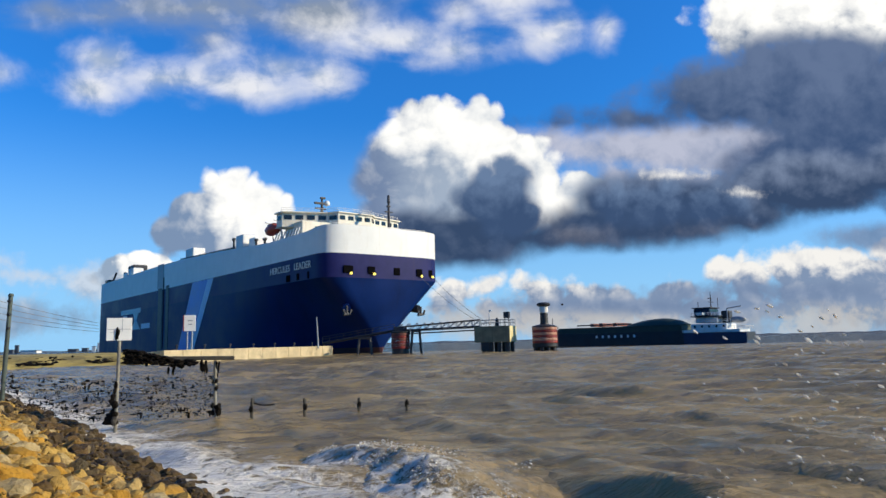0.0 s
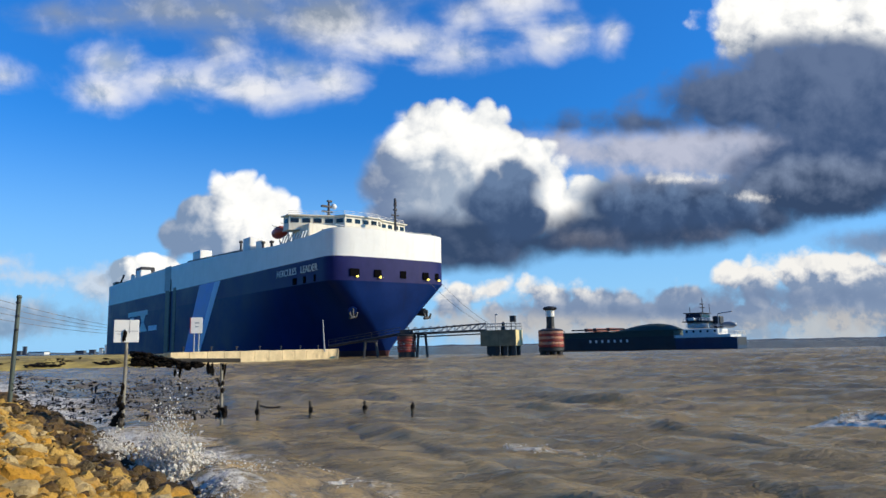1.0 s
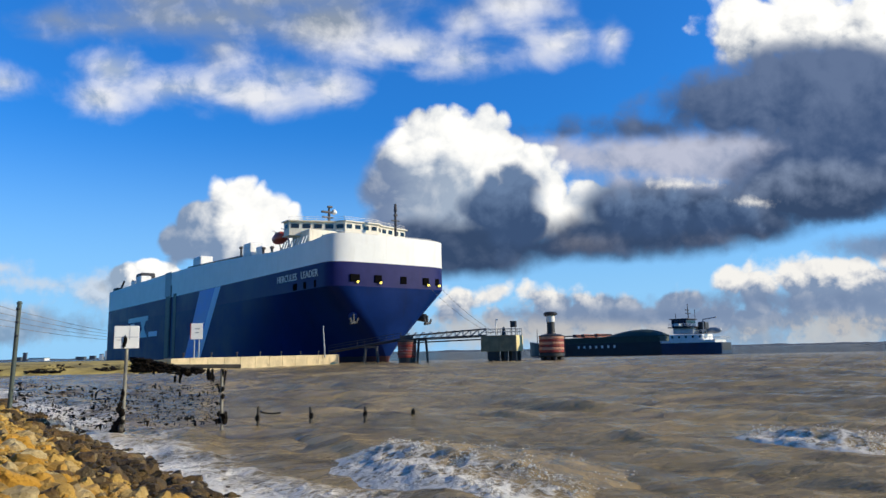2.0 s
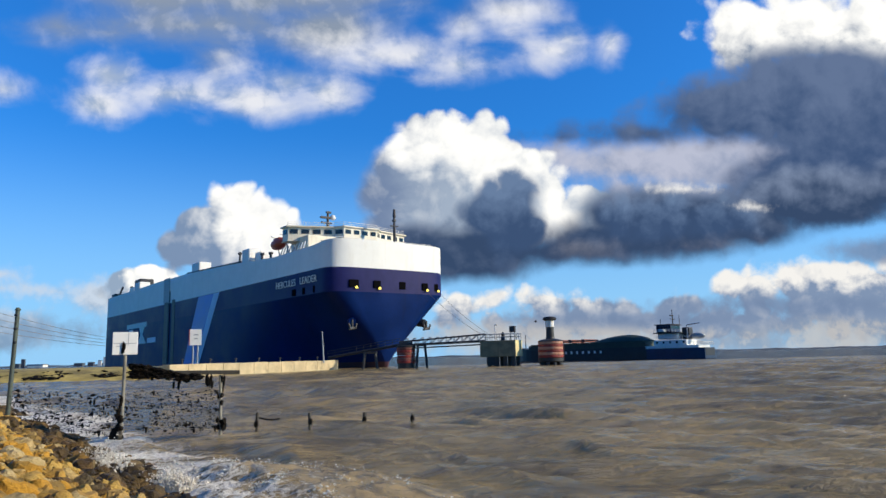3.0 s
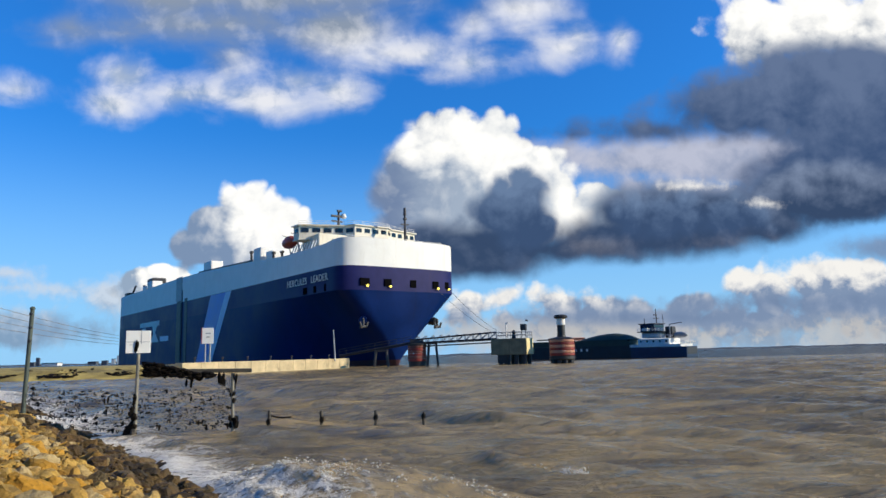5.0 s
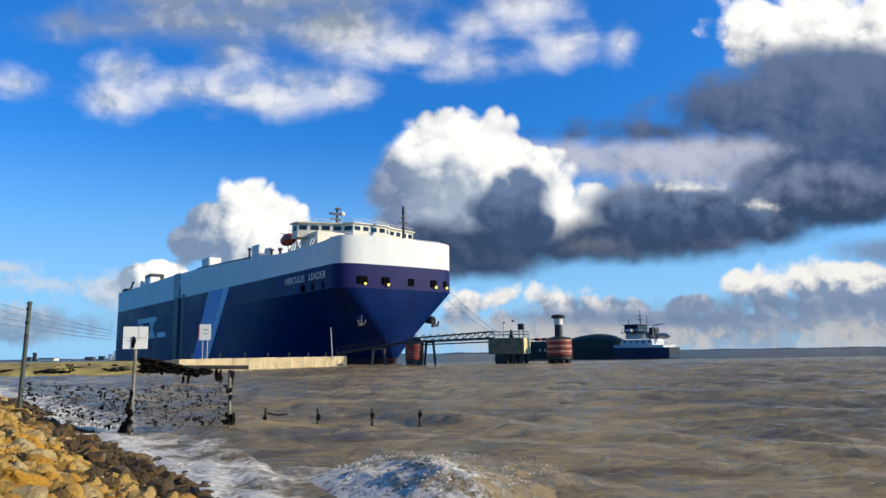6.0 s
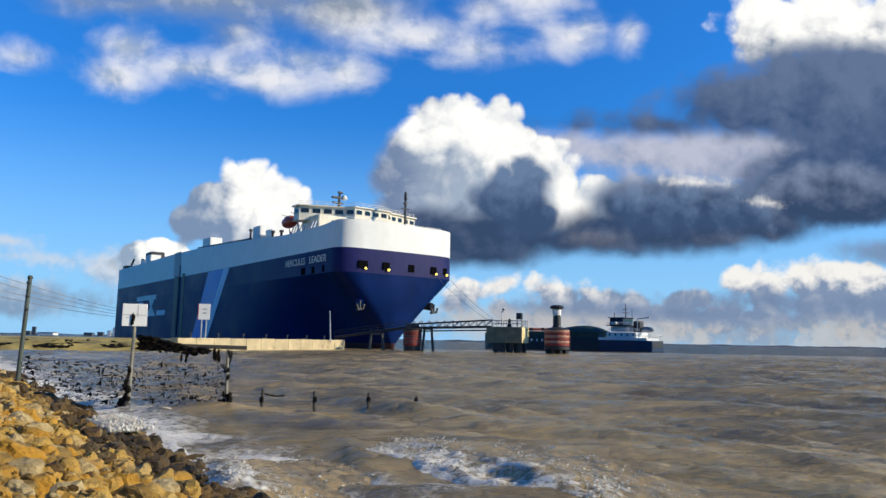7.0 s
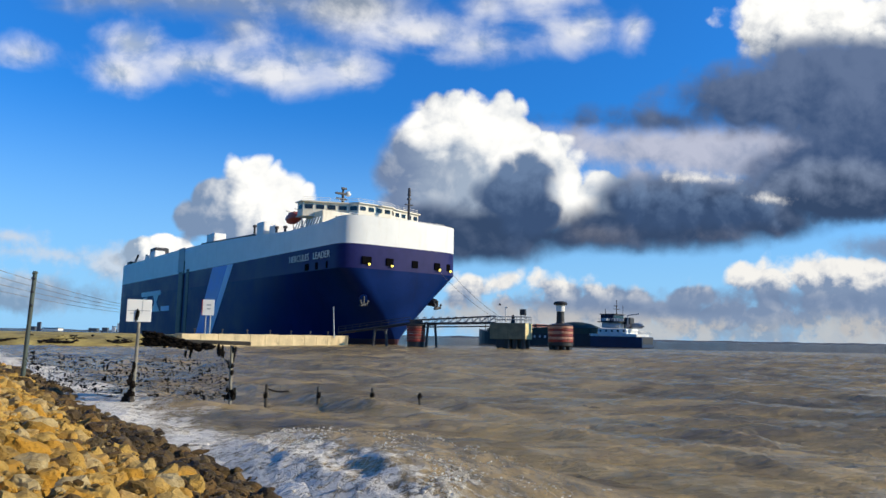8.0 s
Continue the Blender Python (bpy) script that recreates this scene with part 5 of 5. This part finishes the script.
def stone_bank():
    rg = random.Random(77)
    dry = [stone_mesh("stone", k, 0.62, M_STONE) for k in range(7)]
    wet = [stone_mesh("stone", k + 20, 0.6, M_WETSTONE) for k in range(5)]
    spots = []
    l = -6.0
    while l < 46:
        step = 0.195 + 0.004 * max(0, l - 8)
        s = -0.9
        while s < 6.5 + 0.05 * l:
            ss, ll = s + rg.uniform(-0.09, 0.09), l + rg.uniform(-0.09, 0.09)
            x, y = SHORE - 0.592 * ll - 0.806 * ss, 0.806 * ll - 0.592 * ss
            if x < 6.0:
                spots.append((x, y, ss, step))
            s += step * 0.92
        l += step
    near, rest = [], []
    for q in spots:
        (near if 3.0 < q[1] < 9.0 and -7.5 < q[0] < -1.5 and q[2] > 0.2 else rest).append(q)
    rg.shuffle(near)
    rest += near[300:]
    near = near[:300]

    def place(q):
        x, y, s, st = q
        size = st * rg.choice((0.6, 0.8, 1.0, 1.15, 1.4, 1.7, 2.3))
        z = SLOPE * s - 0.06 + rg.uniform(-0.05, 0.07)
        isdry = s > 0.95 + 0.7 * noise.noise(Vector((x * 0.7, y * 0.7, 0))) + rg.uniform(-0.45, 0.45)
        m = pose(x, y, z, rg.uniform(-25, 25), rg.uniform(-25, 25) - 10, rg.uniform(0, 360)) @ Matrix.Diagonal((size, size, size, 1))
        return m, isdry
    for q in near:
        m, isdry = place(q)
        ob = new("stone", rg.choice(dry if isdry else wet))
        ob.parent = bank
        ob.matrix_local = m
    for isd, pool, mat in ((True, dry, M_STONE), (False, wet, M_WETSTONE)):
        V, Fc, n = [], [], 0
        arrays = []
        for me in pool:
            co = np.empty(len(me.vertices) * 3)
            me.vertices.foreach_get("co", co)
            arrays.append((co.reshape(-1, 3), np.array([p.vertices[:] for p in me.polygons])))
        r2 = random.Random(5)
        for q in rest:
            m, isdry = place(q)
            if isdry != isd:
                continue
            co, fa = arrays[r2.randrange(len(arrays))]
            M = np.array(m)
            V.append(co @ M[:3, :3].T + M[:3, 3])
            Fc.append(fa + n)
            n += len(co)
        me = bpy.data.meshes.new("stones")
        me.from_pydata(np.concatenate(V).tolist(), [], np.concatenate(Fc).tolist())
        me.materials.append(mat)
        ob = new("stones", me)
        tagged(ob, "tumbled ochre armour stones of the bank" if isd else "wet dark stones along the water's edge", "stones", kind="stuff")


stone_bank()


def gravel():
    """Small rubble between the stones."""
    rg = random.Random(31)
    spots = []
    for k in range(5200):
        l, sv = -3 + 30 * rg.random() ** 1.3, rg.uniform(-0.2, 5.5)
        x, y = SHORE - 0.592 * l - 0.806 * sv, 0.806 * l - 0.592 * sv
        if x > 5.0:
            continue
        r = rg.uniform(0.015, 0.05)
        spots.append(((x, y, SLOPE * sv + rg.uniform(-0.03, 0.07)), (r * rg.uniform(0.8, 1.6), r, r * 0.7), rg.uniform(-0.5, 0.5), rg.uniform(0, 3)))
    dry = [q for q in spots if inland(q[0][0], q[0][1]) > 1.3]
    wet = [q for q in spots if inland(q[0][0], q[0][1]) <= 1.3]
    tagged(new("gravel", scatter("gravel", dry, M_STONE, 1, 0.4)), "ochre rubble between the stones", "gravel", kind="stuff")
    tagged(new("gravel", scatter("gravel", wet, M_WETSTONE, 2, 0.4)), "wet dark rubble at the water's edge", "gravel", kind="stuff")


gravel()


# ---- broken water: splashes on the bank, spray in the air ----
def splash_mesh(seed, wide, high, n):
    """A fan of drops and foam thrown up from the water."""
    rg = random.Random(seed)
    spots = []
    for k in range(n):
        a = rg.uniform(-1, 1)
        h = abs(rg.gauss(0, 0.42)) * (1 - 0.7 * a * a) * (0.6 + 0.6 * noise.noise(Vector((a * 4, seed, 0))))
        h = max(0.0, h)
        r = rg.uniform(0.004, 0.013)
        if rg.random() < 0.40 and h < 0.35:
            r *= 2.2
        spots.append(((a * wide * (1 + 0.3 * h), rg.gauss(0, 0.16), h * high), (r * rg.uniform(0.8, 2.0), r, r * rg.uniform(0.8, 2.0)), rg.uniform(-1, 1), rg.uniform(0, 3)))
    return scatter("splash", spots, M_FOAM, seed)


SPLASHES = []


def splash(x, y, wide, high, t0, tp, t1, seed):
    ob = tagged(new("splash", splash_mesh(seed, wide, high, int(3400 * (0.5 + wide)))), "white burst of spray where a wave strikes the stones", "splash", "splashes on the bank", "stuff")
    SPLASHES.append((ob, x + 0.40, y + 0.30, high, t0, tp, t1))


def spray_cloud():
    rg = random.Random(9)
    spots = []
    for k in range(150):
        r = rg.uniform(0.0020, 0.0058)
        spots.append(((0.98 + 0.70 * rg.random() ** 0.7, 2.5 + rg.uniform(-0.3, 0.3), rg.uniform(-0.8, 0.3)), (r * 2.6, r, r), 0.5 + rg.uniform(-0.3, 0.3), 0.0))
    me = scatter("spray", spots, M_FOAM, 9, 0.3)
    return tagged(new("spray", me), "drops of wind-blown spray in the air", "spray", kind="stuff")


spray_ob = spray_cloud()
splash(-4.75, 11.45, 0.85, 1.40, 0.40, 0.90, 1.40, 1)
splash(-6.75, 13.70, 0.95, 1.05, 0.75, 1.20, 1.75, 7)
splash(-9.50, 17.90, 1.60, 0.55, 1.15, 1.60, 2.20, 2)
splash(-11.90, 21.24, 1.60, 0.40, 1.30, 1.70, 2.40, 6)
splash(-4.70, 11.55, 0.70, 0.70, 2.35, 2.80, 3.25, 8)
splash(-6.80, 13.65, 0.95, 1.10, 2.75, 3.20, 3.75, 9)
splash(-8.85, 16.60, 1.30, 0.60, 3.10, 3.55, 4.10, 3)
splash(-2.95, 10.90, 0.90, 0.35, 4.10, 4.60, 5.40, 4)
splash(-4.90, 11.75, 0.75, 0.55, 6.10, 6.55, 7.00, 5)
splash(-7.00, 14.40, 0.95, 0.40, 6.60, 7.00, 7.60, 10)


# ---- waves breaking on the bank ----
def breaker_material(name):
    """Silty water with torn foam on the crest and down the front."""
    m = bpy.data.materials.new(name)
    m.use_nodes = True
    N = Nodes(m.node_tree)
    co = N.add("ShaderNodeTexCoord").outputs["Object"]
    x = N.add("ShaderNodeSeparateXYZ", {0: co}).outputs[0]
    n1 = N.noise(N.vmath("MULTIPLY", co, (1.6, 0.8, 1)), 1.4, 7, 0.65, 0.4)
    n2 = N.noise(co, 6.0, 7, 0.7, 0.3)
    warp = N.vmath("ADD", co, N.vmath("MULTIPLY", N.add("ShaderNodeTexNoise", {"Vector": co, "Scale": 2.0, "Detail": 6.0}).outputs[1], (0.9, 0.9, 0)))
    lace = N.smooth(N.add("ShaderNodeTexVoronoi", {"Vector": warp, "Scale": 3.2, "Detail": 2.0}, feature="DISTANCE_TO_EDGE").outputs[0], 0.12, 0.0)
    reach = N.smooth(N.math("MULTIPLY_ADD", N.math("SUBTRACT", n1, 0.5), 4.5, x), -0.9, 0.9)
    torn = N.smooth(N.math("MULTIPLY_ADD", reach, 0.18, n2), 0.56, 0.70, 0.0, 0.9)
    foam = N.math("MULTIPLY", reach, N.math("MULTIPLY_ADD", lace, 0.6, torn), clamp=True)
    c = N.mix(N.smooth(n1, 0.4, 0.65), (0.40, 0.28, 0.12), (0.15, 0.115, 0.06))
    c = N.mix(foam, c, (0.80, 0.74, 0.62))
    h = N.math("MULTIPLY_ADD", n1, 0.4, N.math("MULTIPLY_ADD", n2, 0.22, N.math("MULTIPLY", foam, 0.12)))
    b = N.add("ShaderNodeBump", {"Strength": 1.0, "Distance": 0.18, "Height": h}).outputs[0]
    s = N.add("ShaderNodeBsdfPrincipled", {"Base Color": c, "Roughness": N.math("MULTIPLY_ADD", foam, 0.5, 0.16), "IOR": 1.33, "Specular IOR Level": 0.25, "Normal": b}).outputs[0]
    N.add("ShaderNodeOutputMaterial", {0: s})
    return m


M_BREAKER = breaker_material("breaking_water")
BREAKERS = []


def breaker(seed, long, high, back, rows):
    """A wave ridge, steep in front (+x) and long behind, with clots of foam along its crest; rows: (t, x, y, z)."""
    rg = random.Random(seed)

    def height(u, v):
        n = noise.noise(Vector((v * 0.5, seed * 3.3, 0)))
        q = u - 0.5 * n - 0.25 * noise.noise(Vector((v * 1.7, seed, 4)))
        h = high * math.exp(-(q / (0.42 if q > 0 else back)) ** 2) * (0.75 + 0.5 * n)
        end = max(0.0, 1 - (2 * v / long) ** 2) ** 0.7
        rim = min(1.0, max(0.0, (u + 3.0) / 1.2), max(0.0, (1.6 - u) / 0.8))
        rag = 0.05 * noise.noise(Vector((u * 2.6, v * 2.6, seed))) + 0.03 * noise.noise(Vector((u * 7, v * 7, seed)))
        return (h + 0.10 + rag) * end * rim - 0.22 * (1 - end * rim)

    nu, nv = 70, int(long * 14)
    us, vs = np.linspace(-3.0, 1.6, nu), np.linspace(-long / 2, long / 2, nv)
    verts = [(u, v, height(u, v)) for v in vs for u in us]
    faces = [(j * nu + i, j * nu + i + 1, (j + 1) * nu + i + 1, (j + 1) * nu + i) for j in range(nv - 1) for i in range(nu - 1)]
    me = bpy.data.meshes.new("breaker")
    me.from_pydata(verts, [], faces)
    me.materials.append(M_BREAKER)
    me.shade_smooth()
    ob = tagged(new("breaker", me), "brown wave breaking with torn white foam", "wave", "waves breaking on the bank")
    spots = []
    for k in range(int(620 * long)):
        v = rg.uniform(-0.46, 0.46) * long
        u = rg.gauss(0.15, 0.34) if rg.random() < 0.7 else rg.uniform(-2.4, 0.9)
        if noise.noise(Vector((u * 1.3, v * 1.3, seed + 9))) < 0.10:
            continue
        r = 0.004 + 0.013 * rg.random() ** 3
        spots.append(((u, v, height(u, v) + abs(rg.gauss(0, 0.035))), (r * rg.uniform(1, 2.2), r * rg.uniform(1, 2.2), r * 0.8), rg.uniform(-0.4, 0.4), rg.uniform(0, 3)))
    foam = new("foam", scatter("foam", spots, M_FOAM, seed, 0.5))
    foam.parent = ob
    tagged(foam, "clots and drops of white foam", kind="stuff")
    BREAKERS.append((ob, rows))


breaker(1, 6.0, 0.42, 1.0, ((0.0, -0.6, 12.3, -0.18), (0.4, -2.2, 11.7, 0.0), (0.8, -3.2, 11.2, -0.05), (1.3, -3.6, 11.0, -0.35), (1.8, -3.6, 11.0, -0.9), (8.0, -3.6, 11.0, -0.9)))
breaker(2, 6.5, 0.34, 0.9, ((0.0, 4.2, 14.6, -0.9), (1.3, 2.0, 13.6, -0.25), (2.0, 0.2, 12.8, 0.0), (2.8, -2.3, 11.8, 0.02), (3.2, -3.2, 11.3, -0.1), (3.7, -3.5, 11.1, -0.5), (4.2, -3.5, 11.1, -0.9), (8.0, -3.5, 11.1, -0.9)))
breaker(3, 6.0, 0.28, 1.1, ((0.0, 3.6, 14.6, -0.9), (3.2, 2.6, 13.8, -0.5), (4.0, 0.4, 12.4, -0.03), (4.5, -0.8, 11.7, 0.03), (5.2, -2.6, 11.0, 0.0), (5.7, -3.2, 10.9, -0.4), (6.2, -3.2, 10.9, -0.9), (8.0, -3.2, 10.9, -0.9)))
breaker(4, 5.0, 0.28, 0.9, ((0.0, 3.0, 13.6, -0.9), (5.0, 2.0, 13.0, -0.4), (5.8, 0.2, 12.2, -0.02), (6.2, -0.9, 11.7, 0.0), (6.6, -2.2, 11.1, 0.0), (7.1, -3.1, 10.8, -0.3), (7.6, -3.1, 10.8, -0.9), (8.0, -3.1, 10.8, -0.9)))
breaker(5, 8.0, 0.27, 1.5, ((0.0, 3.4, 14.4, -0.9), (6.2, 2.6, 13.6, -0.75), (6.8, 1.2, 12.6, -0.25), (7.4, -0.2, 12.0, -0.04), (8.0, -1.5, 11.5, 0.04)))
breaker(6, 4.2, 0.24, 0.8, ((0.0, 14.0, 18.2, -0.04), (1.5, 9.6, 16.4, -0.04), (2.6, 6.6, 15.0, -0.35), (3.6, 5.0, 14.4, -0.9), (8.0, 5.0, 14.4, -0.9)))


# ---- what moves ----
def motions():
    for ob, d, v in ((wave_a, 214, 1.5), (wave_b, 243, 1.1)):
        a = radians(d)
        walk(ob, [(t, pose(math.cos(a) * v * (t - 4), math.sin(a) * v * (t - 4), 0)) for t in (0, 2, 4, 6, 8)])
    head = 138.0
    rows = []
    for t in np.linspace(0, 8, 9):
        k = t / 8
        rows.append((float(t), pose(112.7 - 34.0 * k, 250.0 + 31.0 * k, 0.1 * math.sin(t * 1.1), 0.5 * math.sin(t * 0.9), 0.3 * math.sin(t * 0.7), head)))
    walk(coaster_ob, rows)
    walk(gull_ob, [(t, pose(x, 130.0, z, 10 * math.sin(3 * t), 0, 185)) for t, x, z in ((0.0, 24.0, 8.28), (0.5, 22.62, 8.39), (1.5, 20.6, 8.2), (3.0, 18.0, 7.92), (4.0, 16.32, 7.98), (6.0, 12.28, 7.69), (8.0, 9.47, 7.96))])
    for ob, x, y, high, t0, tp, t1 in SPLASHES:
        rows, low = [], -high - 0.45
        for t in sorted({0.0, t0, (t0 + tp) / 2, tp, (tp + t1) / 2, t1, 8.0}):
            if t > 8.0:
                continue
            k = 0.0 if t <= t0 or t >= t1 else math.sin(math.pi / 2 * ((t - t0) / (tp - t0) if t <= tp else (t1 - t) / (t1 - tp)))
            rows.append((t, pose(x, y, low + (0.16 - low) * k, 0, 0, 127)))
        walk(ob, rows)
    for ob, rows in BREAKERS:
        walk(ob, [(t, pose(x, y, z, 0, 0, 214)) for t, x, y, z in rows])
    walk(spray_ob, [(0.0, pose(0, 0, 1.84)), (0.3, pose(-0.03, 0, 1.60)), (0.6, pose(-0.06, 0, 0.5)), (0.9, pose(-0.08, 0, -1.5)), (1.5, pose(-0.08, 0, -2.0)), (8.0, pose(-0.08, 0, -2.0))])


motions()
